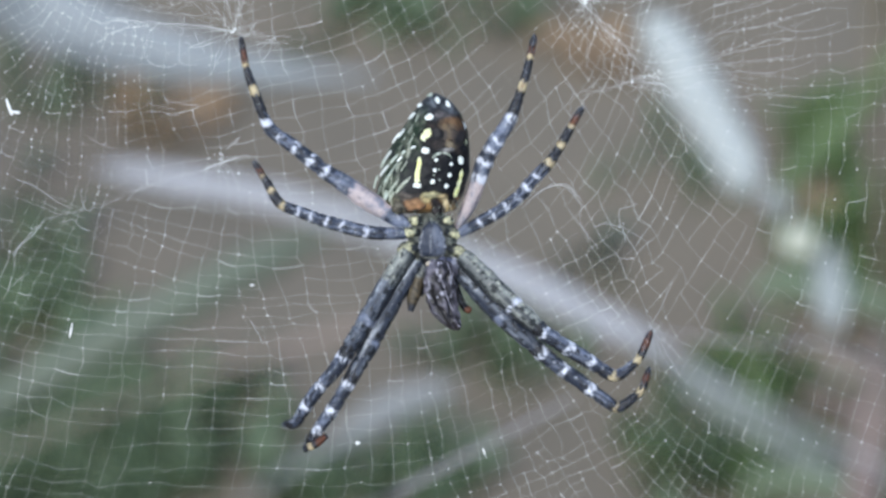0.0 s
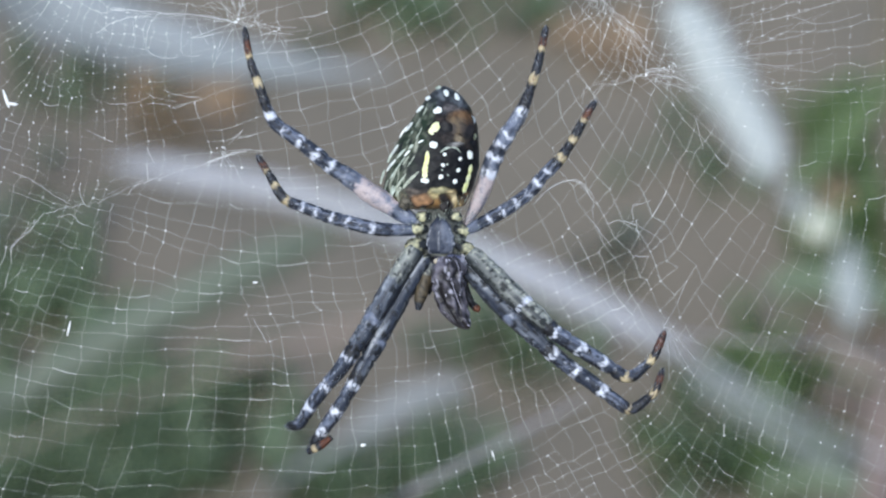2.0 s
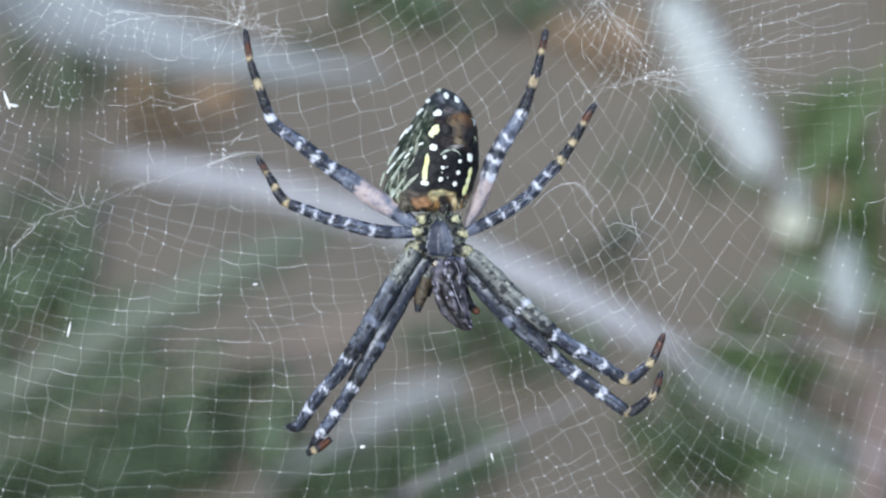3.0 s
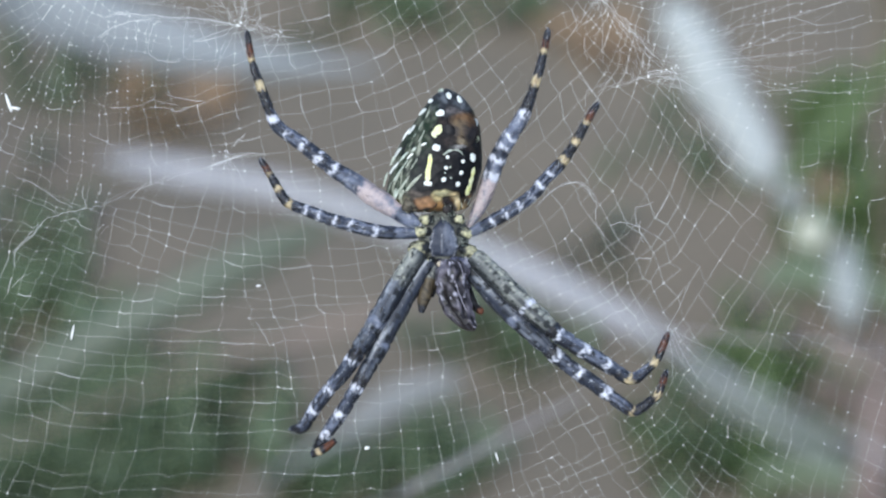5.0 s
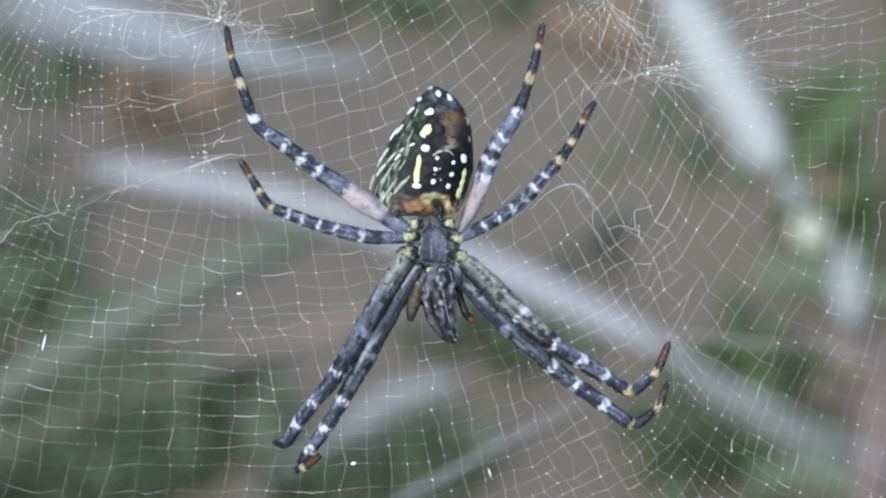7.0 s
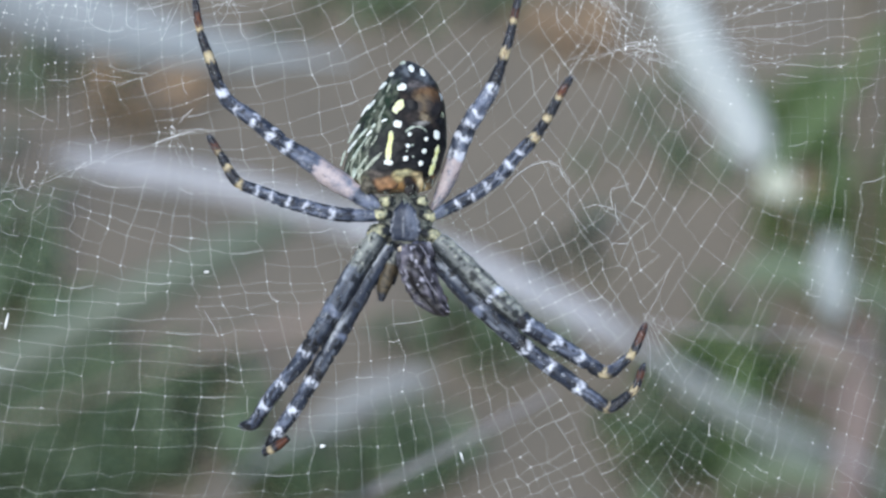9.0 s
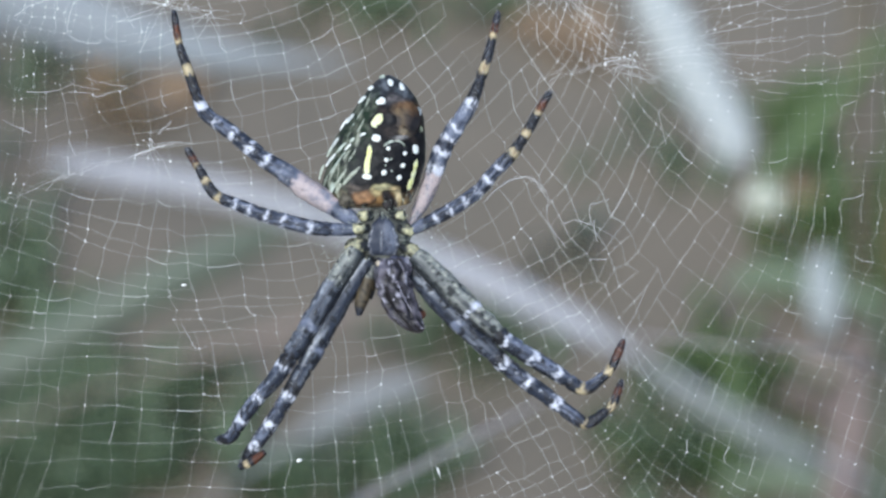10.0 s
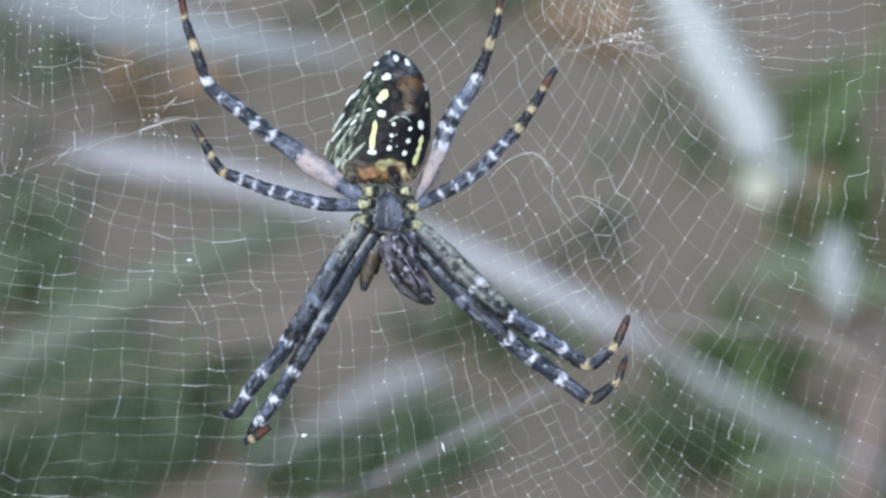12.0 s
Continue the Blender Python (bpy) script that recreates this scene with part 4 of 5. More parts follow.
S, W_, C_, R_, K_, P_, L_, O_, F_ = SLATE, WHITE, CREAM, RUST, BLACK, PINK, PALE_SLATE, OLIVE, SMOOTH
leg(SPIDER, "leg", radii([(-6.73, 2.26), (-8.97, 3.78), (-10.68, 4.85), (-12.39, 6.12), (-14.10, 7.20), (-15.81, 8.56), (-17.52, 9.88), (-18.89, 10.86), (-19.62, 12.18), (-20.45, 14.52), (-21.13, 16.48), (-21.62, 19.26)],
                         (0.59, 0.80, 0.84, 0.76, 0.67, 0.63, 0.59, 0.54, 0.45, 0.39, 0.32, 0.26), (1.0, 1.1, 1.3, 1.5, 1.7, 1.9, 2.0, 2.1, 2.1, 2.2, 2.2, 2.4)),
    [(0.09, L_), (0.25, P_), (0.31, L_), (0.36, S), (0.385, W_), (0.42, S), (0.455, W_), (0.50, S), (0.53, W_), (0.575, S), (0.59, W_), (0.64, S), (0.69, W_), (0.765, K_), (0.815, C_), (0.88, K_), (0.905, C_), (0.945, R_), (1.0, K_)],
    "long leg banded in slate, white and cream", seed=1)
leg(SPIDER, "leg", radii([(-2.43, 2.02), (-1.41, 4.02), (-0.58, 6.21), (0.11, 8.07), (1.03, 9.73), (2.01, 11.19), (2.59, 12.31), (3.23, 14.02), (3.72, 15.58), (4.06, 16.95), (4.55, 19.29)],
                         (0.25, 0.60, 0.71, 0.74, 0.69, 0.62, 0.53, 0.41, 0.38, 0.34, 0.28), (2.2, 2.9, 3.0, 2.6, 2.3, 2.0, 1.8, 1.5, 1.4, 1.4, 1.4)),
    [(0.24, P_), (0.30, W_), (0.33, L_), (0.38, W_), (0.40, S), (0.425, W_), (0.455, L_), (0.485, W_), (0.57, L_), (0.62, W_), (0.72, K_), (0.785, C_), (0.88, K_), (0.905, C_), (0.95, R_), (1.0, K_)],
    "long leg banded in bluish white, slate and cream", seed=2)
leg(SPIDER, "leg", radii([(-2.34, 1.58), (-0.19, 2.70), (1.52, 3.68), (3.23, 4.99), (4.20, 6.21), (5.42, 7.43), (6.30, 8.55), (7.23, 10.11), (7.91, 11.38), (8.79, 12.80)],
                         (0.42, 0.54, 0.54, 0.54, 0.52, 0.50, 0.42, 0.39, 0.35, 0.26), (0.8, 0.4, 0.2, 0.2, 0.2, 0.2, 0.2, 0.2, 0.2, 0.3)),
    [(0.08, L_), (0.13, S), (0.155, W_), (0.21, S), (0.235, W_), (0.29, S), (0.315, W_), (0.375, S), (0.40, W_), (0.44, S), (0.475, W_), (0.53, S), (0.555, W_), (0.60, S), (0.62, K_), (0.665, C_), (0.735, K_), (0.785, C_), (0.865, K_), (0.89, C_), (0.94, R_), (1.0, K_)],
    "short leg finely banded in slate and white", seed=3)
leg(SPIDER, "leg", radii([(-6.73, 1.58), (-9.46, 1.68), (-11.17, 1.97), (-12.88, 2.41), (-14.10, 2.75), (-15.32, 3.19), (-16.54, 3.68), (-17.77, 4.12), (-18.45, 4.76), (-18.84, 5.44), (-19.28, 6.22), (-20.45, 8.13)],
                         (0.47, 0.56, 0.58, 0.58, 0.54, 0.52, 0.47, 0.45, 0.40, 0.38, 0.35, 0.25), (0.8, 0.6, 0.5, 0.5, 0.6, 0.7, 0.8, 0.9, 0.9, 1.0, 1.1, 1.3)),
    [(0.12, L_), (0.22, S), (0.245, W_), (0.355, S), (0.375, W_), (0.435, S), (0.46, W_), (0.53, S), (0.555, W_), (0.60, S), (0.625, W_), (0.69, S), (0.725, C_), (0.785, K_), (0.83, C_), (0.89, K_), (0.905, C_), (0.955, R_), (1.0, K_)],
    "short leg finely banded in slate and white", seed=4)
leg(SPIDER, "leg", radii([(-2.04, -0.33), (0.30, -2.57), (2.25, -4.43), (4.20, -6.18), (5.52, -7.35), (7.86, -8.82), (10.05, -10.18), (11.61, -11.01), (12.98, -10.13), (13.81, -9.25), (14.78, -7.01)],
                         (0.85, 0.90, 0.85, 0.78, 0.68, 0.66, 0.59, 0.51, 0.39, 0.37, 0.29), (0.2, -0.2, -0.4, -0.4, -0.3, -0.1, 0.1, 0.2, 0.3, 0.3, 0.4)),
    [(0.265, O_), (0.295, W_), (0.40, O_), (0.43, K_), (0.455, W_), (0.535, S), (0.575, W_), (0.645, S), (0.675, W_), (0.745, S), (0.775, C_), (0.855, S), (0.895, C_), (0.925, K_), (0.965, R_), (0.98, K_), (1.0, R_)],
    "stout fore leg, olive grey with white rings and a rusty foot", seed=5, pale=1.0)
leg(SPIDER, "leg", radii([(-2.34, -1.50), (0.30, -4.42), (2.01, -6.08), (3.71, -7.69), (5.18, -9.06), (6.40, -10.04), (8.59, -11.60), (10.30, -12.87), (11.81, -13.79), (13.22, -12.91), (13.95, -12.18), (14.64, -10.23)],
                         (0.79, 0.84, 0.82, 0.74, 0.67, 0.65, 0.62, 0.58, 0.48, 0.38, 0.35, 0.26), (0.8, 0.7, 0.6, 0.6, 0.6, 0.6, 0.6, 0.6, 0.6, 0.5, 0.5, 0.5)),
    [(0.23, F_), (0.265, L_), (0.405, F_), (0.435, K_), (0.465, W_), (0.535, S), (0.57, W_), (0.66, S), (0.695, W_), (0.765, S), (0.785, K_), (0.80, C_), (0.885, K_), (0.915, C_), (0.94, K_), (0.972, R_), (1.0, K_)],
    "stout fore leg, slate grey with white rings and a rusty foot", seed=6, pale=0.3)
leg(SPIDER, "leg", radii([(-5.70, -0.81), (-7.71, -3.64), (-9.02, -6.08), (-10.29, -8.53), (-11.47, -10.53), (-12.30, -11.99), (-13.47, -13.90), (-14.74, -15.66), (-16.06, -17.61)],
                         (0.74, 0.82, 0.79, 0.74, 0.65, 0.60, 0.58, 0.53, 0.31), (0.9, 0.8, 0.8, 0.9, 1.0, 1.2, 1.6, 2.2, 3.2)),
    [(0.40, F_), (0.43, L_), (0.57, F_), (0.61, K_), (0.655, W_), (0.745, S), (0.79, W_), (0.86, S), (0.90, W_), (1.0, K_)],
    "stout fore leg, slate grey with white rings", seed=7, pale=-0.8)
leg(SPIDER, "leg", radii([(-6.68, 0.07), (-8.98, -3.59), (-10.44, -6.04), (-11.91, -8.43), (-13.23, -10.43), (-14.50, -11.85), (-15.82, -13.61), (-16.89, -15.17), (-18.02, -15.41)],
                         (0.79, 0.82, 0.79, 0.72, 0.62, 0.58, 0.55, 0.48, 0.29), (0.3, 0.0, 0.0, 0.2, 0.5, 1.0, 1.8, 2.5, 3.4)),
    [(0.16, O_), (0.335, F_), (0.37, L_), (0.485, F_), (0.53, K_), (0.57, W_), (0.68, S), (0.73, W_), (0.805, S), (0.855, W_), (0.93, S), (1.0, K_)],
    "stout fore leg, grey with white rings, one side painted as lit", seed=8, pale=-1.0)

# the foot that is folded towards the viewer
foot_line = smooth_line(radii([(-16.01, -17.51), (-15.04, -17.02), (-13.96, -16.24)], (0.30, 0.36, 0.26), (0.9, 0.6, 0.8)), 10)
foot_v, foot_f = tube(foot_line, 14, 1, 0.1)
raw("foot", foot_v, foot_f, CUTICLE, SPIDER, "rusty foot folded forward", pigment=[leg_pigment((k // 14) / (len(foot_line) - 1), 0.45 * (k % 14), 2.5, [(0.25, BLACK), (0.4, CREAM), (0.55, BLACK), (0.9, RUST), (1, BLACK)], 9) for k in range(len(foot_v))])


# ---- the wrapped catch that hangs from its jaws ----
def prey():
    hx, hz = (-4.19, -1.20)
    ob = thing("wrapped_prey", (hx, -0.2, hz), "dark wrinkled insect prey held in the spider's jaws", "insect")
    axis = [(0.25, 0.55, 0.75), (0.31, 0.30, 0.98), (0.41, -0.50, 1.26), (0.36, -1.48, 1.34), (0.51, -2.46, 1.38), (0.81, -3.43, 1.36), (1.15, -4.16, 1.22), (1.59, -4.89, 0.98), (1.93, -5.38, 0.58), (2.10, -5.60, 0.24)]
    line = smooth_line([(hx + x, -0.3 - 0.25 * math.sin(k), hz + z, r) for k, (x, z, r) in enumerate(axis)], 10)
    verts, faces, pigment = [], [], []
    sides = 64
    for k, p in enumerate(line):
        u = k / (len(line) - 1)
        for s in range(sides):
            a = 2 * math.pi * s / sides + 0.5 * u
            fold = wave(math.cos(a) * 2.6, math.sin(a) * 2.6, p[2] * 0.35 + 3)
            fine = wave(math.cos(a) * 5.5 + p[2] * 0.2, math.sin(a) * 5.5, p[2] * 0.9 + 7)
            lumpy = wave(math.cos(a) * 2.2, math.sin(a) * 2.2, p[2] * 1.6 + 5)
            crease = 1 + 0.16 * fold + 0.14 * fine + 0.20 * lumpy
            verts.append((p[0] + p[3] * 0.98 * crease * math.cos(a), p[1] + 0.9 * p[3] * crease * math.sin(a), p[2]))
            glint = wave(math.cos(a) * 4.0 + 3, math.sin(a) * 4.0, p[2] * 2.6)
            skin = mixed((0.013, 0.011, 0.012), (0.125, 0.115, 0.140), 0.44 - 0.66 * u + fold * 1.3 + lumpy * 1.0)
            # Glints painted into the pigment: pale lilac on the finer ridges.
            pigment.append(mixed(skin, (0.36, 0.35, 0.41), (fine * 1.3 + 1.0 * glint - 0.46 - 0.25 * u) * 2.4))
    for k in range(len(line) - 1):
        for s in range(sides):
            s2 = (s + 1) % sides
            faces.append((k * sides + s, k * sides + s2, (k + 1) * sides + s2, (k + 1) * sides + s))
    faces += [tuple(range(sides)), tuple(range((len(line) - 1) * sides, len(line) * sides))[::-1]]
    raw("body", verts, faces, HUSK, ob, pigment=pigment)
    rng = random.Random(5)
    for k in range(2):
        a0, u0 = rng.uniform(-2.6, -0.5), rng.randrange(8, 40)
        pts = []
        for s in range(6):
            p = line[min(len(line) - 1, u0 + s * 5)]
            a = a0 + 0.06 * s
            pts.append((p[0] + p[3] * 0.98 * math.cos(a), p[1] + p[3] * 0.97 * math.sin(a), p[2], 0.035))
        raw("silk_wrap", *tube(smooth_line(pts, 3), 5), PREY_SILK, ob)
    for k in range(10):
        p = line[rng.randrange(16, len(line) - 8)]
        a = rng.uniform(-2.9, -0.2)
        raw("scale", *ball((p[0] + p[3] * 0.95 * math.cos(a), p[1] + p[3] * 0.95 * math.sin(a), p[2]), (0.07, 0.07, 0.11), rng.uniform(0, 90), 4, 6, 0.5), PREY_SILK, ob)
    return ob


CATCH = prey()

# ---- the web ----
PINCH = [(-21.67, 19.51, 3.5, 0.40), (8.60, 20.45, 4.5, 0.45), (14.20, 15.47, 4.5, 0.50), (15.32, -8.91, 3.0, 0.30), (-35.86, 4.13, 3.0, 0.35), (-23.24, 8.67, 2.5, 0.35)]
LAY = []


def lie(x, z, across, wide, down, tall):
    """How the net hangs round x, z: the heading (degrees) and spacing of the links across it and down it."""
    a, d = radians(across), radians(down)
    LAY.append((x, z, wide * math.cos(a), wide * math.sin(a), tall * math.cos(d), tall * math.sin(d)))


lie(-40.3, -4.5, -12, 1.94, -107, 1.54)
lie(-31.5, -7.6, -3, 2.11, -97, 1.57)
lie(-28.7, -12.9, -1, 2.20, -99, 1.68)
lie(-24.6, -17.4, -1, 2.30, -98, 1.63)
lie(-21.8, -10.4, -4, 2.11, -92, 1.57)
lie(-33.5, -20.2, -1, 2.25, -111, 1.73)
lie(-40.5, -12.8, -11, 2.09, -99, 1.68)
lie(-40.3, -19.0, -12, 1.90, -110, 1.71)
lie(-18.1, -6.7, 4, 1.96, -68, 1.58)
lie(-18.1, -20.1, 0, 2.34, -105, 1.52)
lie(-11.4, -2.6, 3, 2.05, -75, 1.72)
lie(-7.5, -13.3, 1, 2.19, -88, 1.86)
lie(-1.6, -16.2, 15, 2.12, -80, 1.69)
lie(1.3, -10.4, 17, 2.05, -74, 1.73)
lie(8.6, -16.7, 27, 1.63, -61, 1.79)
lie(15.9, 5.2, 60, 2.36, -48, 1.76)
lie(11.0, 11.1, 78, 1.89, -39, 1.39)
lie(9.1, 8.2, 56, 1.89, -46, 1.41)
lie(4.2, -2.6, 18, 1.85, -74, 1.73)
lie(9.1, -1.1, 31, 1.93, -69, 1.78)
lie(14.4, -2.1, 43, 1.86, -63, 1.81)
lie(-8.5, 17.9, 31, 2.06, -68, 1.57)
lie(-0.2, 17.9, 45, 2.15, -63, 1.64)
lie(4.2, 11.1, 45, 2.07, -65, 1.66)
lie(-13.4, 12.1, 13, 2.11, -80, 1.69)
lie(-15.3, -0.6, 0, 2.05, -80, 1.69)
lie(-29.0, 1.3, -21, 1.93, -104, 1.61)
lie(-26.6, 4.8, -6, 1.82, -104, 1.71)
lie(-28.0, 11.1, 15, 1.92, -75, 1.67)
lie(-37.8, 0.4, -17, 1.95, -110, 1.66)
lie(-41.2, 5.2, -24, 1.93, -107, 1.33)
lie(-20.7, 14.5, 11, 2.00, -80, 1.69)
lie(11.0, -19.2, 27, 1.48, -60, 1.64)
lie(18.3, 8.6, 55, 2.03, -47, 1.72)
lie(13.5, 4.7, 57, 2.22, -48, 1.76)
lie(-42.5, 17.1, -65, 1.00, -152, 1.30)
lie(-42.0, 19.5, -70, 1.00, -158, 1.30)
lie(-40.8, 16.0, -50, 0.98, -132, 1.25)
lie(-39.6, 15.1, -32, 0.98, -119, 1.25)
lie(-38.6, 17.6, -38, 0.95, -124, 1.25)
lie(-37.1, 13.1, -5, 1.05, -93, 1.30)
lie(-36.1, 18.0, -20, 1.05, -108, 1.30)
lie(-34.2, 14.1, 5, 1.40, -88, 1.50)
lie(-40.6, 11.7, -12, 1.10, -100, 1.30)
lie(-43.0, 12.5, -40, 1.10, -128, 1.30)
lie(26.2, 7.9, 96, 1.50, 2, 1.60)
lie(29.1, 10.3, 93, 1.45, 4, 1.60)
lie(29.1, 4.9, 83, 1.50, -6, 1.65)
lie(32.0, 6.4, 88, 1.50, 2, 1.70)
lie(28.0, 0.5, 76, 1.60, -14, 1.65)
lie(27.7, 21.6, 92, 1.45, 17, 1.50)
lie(27.7, 17.7, 90, 1.45, 9, 1.50)
lie(27.7, 13.8, 92, 1.45, 1, 1.50)
lie(32.1, 17.7, 90, 1.45, 12, 1.50)
lie(22.3, 20.7, 88, 1.35, 19, 1.50)
lie(20.8, 16.5, 84, 1.05, 8, 1.50)
lie(19.3, 6.0, 54, 2.35, -46, 2.20)
lie(18.8, -0.9, 55, 2.45, -50, 2.35)
lie(21.2, -2.9, 58, 2.20, -42, 2.10)
lie(14.3, -17.1, 40, 1.60, -56, 1.50)
lie(16.7, -13.6, 62, 1.45, -38, 1.45)
lie(18.7, -15.6, 68, 1.45, -35, 1.40)
lie(16.5, -20.0, 50, 1.50, -50, 1.45)
lie(21.6, -15.6, 77, 1.45, -28, 1.40)
lie(21.6, -20.5, 70, 1.45, -35, 1.40)
lie(25.1, -15.6, 77, 1.50, -27, 1.50)
lie(26.0, -20.5, 74, 1.50, -30, 1.50)
lie(30.0, -15.2, 74, 1.70, -22, 1.70)
lie(27.1, -7.8, 62, 1.80, -24, 1.70)
lie(31.5, -7.8, 72, 1.80, -18, 1.80)
lie(9.0, 3.5, 48, 2.35, -55, 2.30)
lie(12.8, 0.8, 52, 2.40, -52, 2.30)


def sheet_depth(x, z):
    """How far the sheet lies behind the plane, bulged away behind the spider's body."""
    return 2.6 + 4.2 * math.exp(-((x + 3) ** 2 + (z - 5) ** 2) / 130) - 1.6 * math.exp(-((x - 14) ** 2 + (z - 2) ** 2) / 200) + 0.8 * noise.noise(Vector((x * 0.06, z * 0.06, 2)))


def lay_at(x, z):
    """The link across and the link down at a place: lie()'s neighbours, weighed by nearness."""
    lay = np.array(LAY)
    near_ = 1.0 / ((x - lay[:, 0]) ** 2 + (z - lay[:, 1]) ** 2 + 5.0) ** 2
    return (near_ / near_.sum()) @ lay[:, 2:]


WIDE, TALL = 50, 33
FIELD = np.array([[lay_at(x, z) for z in range(-TALL, TALL + 1)] for x in range(-WIDE, WIDE + 1)])


def link(p, family):
    """The way that a thread of a family (0 across, 1 down) takes at p, and how far it keeps from its neighbours."""
    gx, gz = min(max(p[0] + WIDE, 0.0), 2 * WIDE - 0.001), min(max(p[1] + TALL, 0.0), 2 * TALL - 0.001)
    i, j = int(gx), int(gz)
    u, v = gx - i, gz - j
    f = FIELD[i, j] * (1 - u) * (1 - v) + FIELD[i + 1, j] * u * (1 - v) + FIELD[i, j + 1] * (1 - u) * v + FIELD[i + 1, j + 1] * u * v
    own, other = (f[0:2], f[2:4]) if family == 0 else (f[2:4], f[0:2])
    size = math.hypot(*own)
    turn = 0.10 * wave(p[0] * 0.12, p[1] * 0.12, 3 + 5 * family)
    dx, dz = own[0] / size, own[1] / size
    return dx - turn * dz, dz + turn * dx, 0.86 * abs(own[0] * other[1] - own[1] * other[0]) / size


def flow(family):
    """Threads of one family that follow lie()'s headings and keep lie()'s distances, starting and ending where the sheet widens and narrows."""
    cells = collections.defaultdict(list)

    def free(x, z, least, own=None):
        for cx_ in range(int(x // 2) - 1, int(x // 2) + 2):
            for cz_ in range(int(z // 2) - 1, int(z // 2) + 2):
                if any(n != own and (px_ - x) ** 2 + (pz_ - z) ** 2 < least * least for px_, pz_, n in cells[cx_, cz_]):
                    return False
        return True

    threads, seeds = [], collections.deque([(-11.4, -4.5)])
    while seeds:
        x, z = seeds.popleft()
        if abs(x) > WIDE - 1 or abs(z) > TALL - 1 or not free(x, z, 0.76 * link((x, z), family)[2]):
            continue
        halves = []
        for way in (1, -1):
            px_, pz_, half = x, z, []
            while abs(px_) < WIDE - 1 and abs(pz_) < TALL - 1 and len(half) < 500:
                dx, dz, gap = link((px_, pz_), family)
                px_, pz_ = px_ + way * 0.3 * dx, pz_ + way * 0.3 * dz
                if not free(px_, pz_, 0.56 * gap):
                    break
                half.append((px_, pz_))
            halves.append(half)
        line = halves[1][::-1] + [(x, z)] + halves[0]
        if len(line) < 12:
            continue
        for q in line:
            cells[int(q[0] // 2), int(q[1] // 2)].append((*q, len(threads)))
        threads.append(line)
        for q in line[::3]:
            dx, dz, gap = link(q, family)
            seeds += [(q[0] - dz * gap, q[1] + dx * gap), (q[0] + dz * gap, q[1] - dx * gap)]
    return threads


def crossings(across, down):
    """Where threads of the two families meet: for each thread, the places in order as (way along it, number of the knot), and the knots."""
    cells = collections.defaultdict(list)
    for n, line in enumerate(across):
        for k in range(len(line) - 1):
            cells[int(line[k][0] // 1), int(line[k][1] // 1)].append((n, k))
    knots, on_across, on_down = [], [[] for _ in across], [[] for _ in down]
    for m, line in enumerate(down):
        for k in range(len(line) - 1):
            (ax, az), (bx, bz) = line[k], line[k + 1]
            for cx_ in range(int(ax // 1) - 1, int(ax // 1) + 2):
                for cz_ in range(int(az // 1) - 1, int(az // 1) + 2):
                    for n, i in cells[cx_, cz_]:
                        (cx0, cz0), (dx0, dz0) = across[n][i], across[n][i + 1]
                        det = (bx - ax) * (dz0 - cz0) - (bz - az) * (dx0 - cx0)
                        if abs(det) < 1e-9:
                            continue
                        u = ((cx0 - ax) * (dz0 - cz0) - (cz0 - az) * (dx0 - cx0)) / det
                        v = ((cx0 - ax) * (bz - az) - (cz0 - az) * (bx - ax)) / det
                        if 0 <= u < 1 and 0 <= v < 1:
                            on_down[m].append((k + u, len(knots)))
                            on_across[n].append((i + v, len(knots)))
                            knots.append((ax + (bx - ax) * u, az + (bz - az) * u))
    return knots, [sorted(o) for o in on_across], [sorted(o) for o in on_down]


def drawn(x, z, odd, rng):
    """A knot of the net after the sheet's unevenness and the gathers have moved it."""
    bend = Vector((x * 0.07, z * 0.07, 0.7))
    loose = 0.12 + 0.08 * math.exp(-((x - 15.0) ** 2 + (z - 0.5) ** 2) / 16)
    x += 0.3 * noise.noise(bend) + 0.07 * odd + rng.gauss(0, loose)
    z += 0.3 * noise.noise(bend + Vector((9, 4, 2))) + 0.08 * odd + rng.gauss(0, loose)
    for cx_, cz_, size, pull in PINCH:
        g = pull * math.exp(-((x - cx_) ** 2 + (z - cz_) ** 2) / (2 * size * size))
        x, z = x + (cx_ - x) * g, z + (cz_ - z) * g
    return Vector((x, sheet_depth(x, z) + rng.gauss(0, 0.12), z))


def thread(points, radius, apart=0.0):
    """A three-sided silk thread through the points, of one radius or of one that depends on the place; of two strands that lie apart, where that is given."""
    verts, faces = [], []
    for shift in ((-apart, apart) if apart else (0.0,)):
        last = None
        for k, p in enumerate(points):
            d = points[min(k + 1, len(points) - 1)] - points[max(k - 1, 0)]
            if d.length < 1e-6:
                continue
            d.normalize()
            s = d.cross(Vector((0, 1, 0)))
            s = s.normalized() if s.length > 1e-3 else Vector((1, 0, 0))
            u = s.cross(d)
            r = radius(p) if callable(radius) else radius
            c = p + s * shift
            n = len(verts)
            verts += [tuple(c + (s * math.cos(t) + u * math.sin(t)) * r) for t in (0.0, 2.0944, 4.1888)]
            if last is not None:
                faces += [(last + e, last + (e + 1) % 3, n + (e + 1) % 3, n + e) for e in range(3)]
            last = n
    return verts, faces


def near(p, x, z, size):
    return math.exp(-((p.x - x) ** 2 + (p.z - z) ** 2) / (2 * size * size))


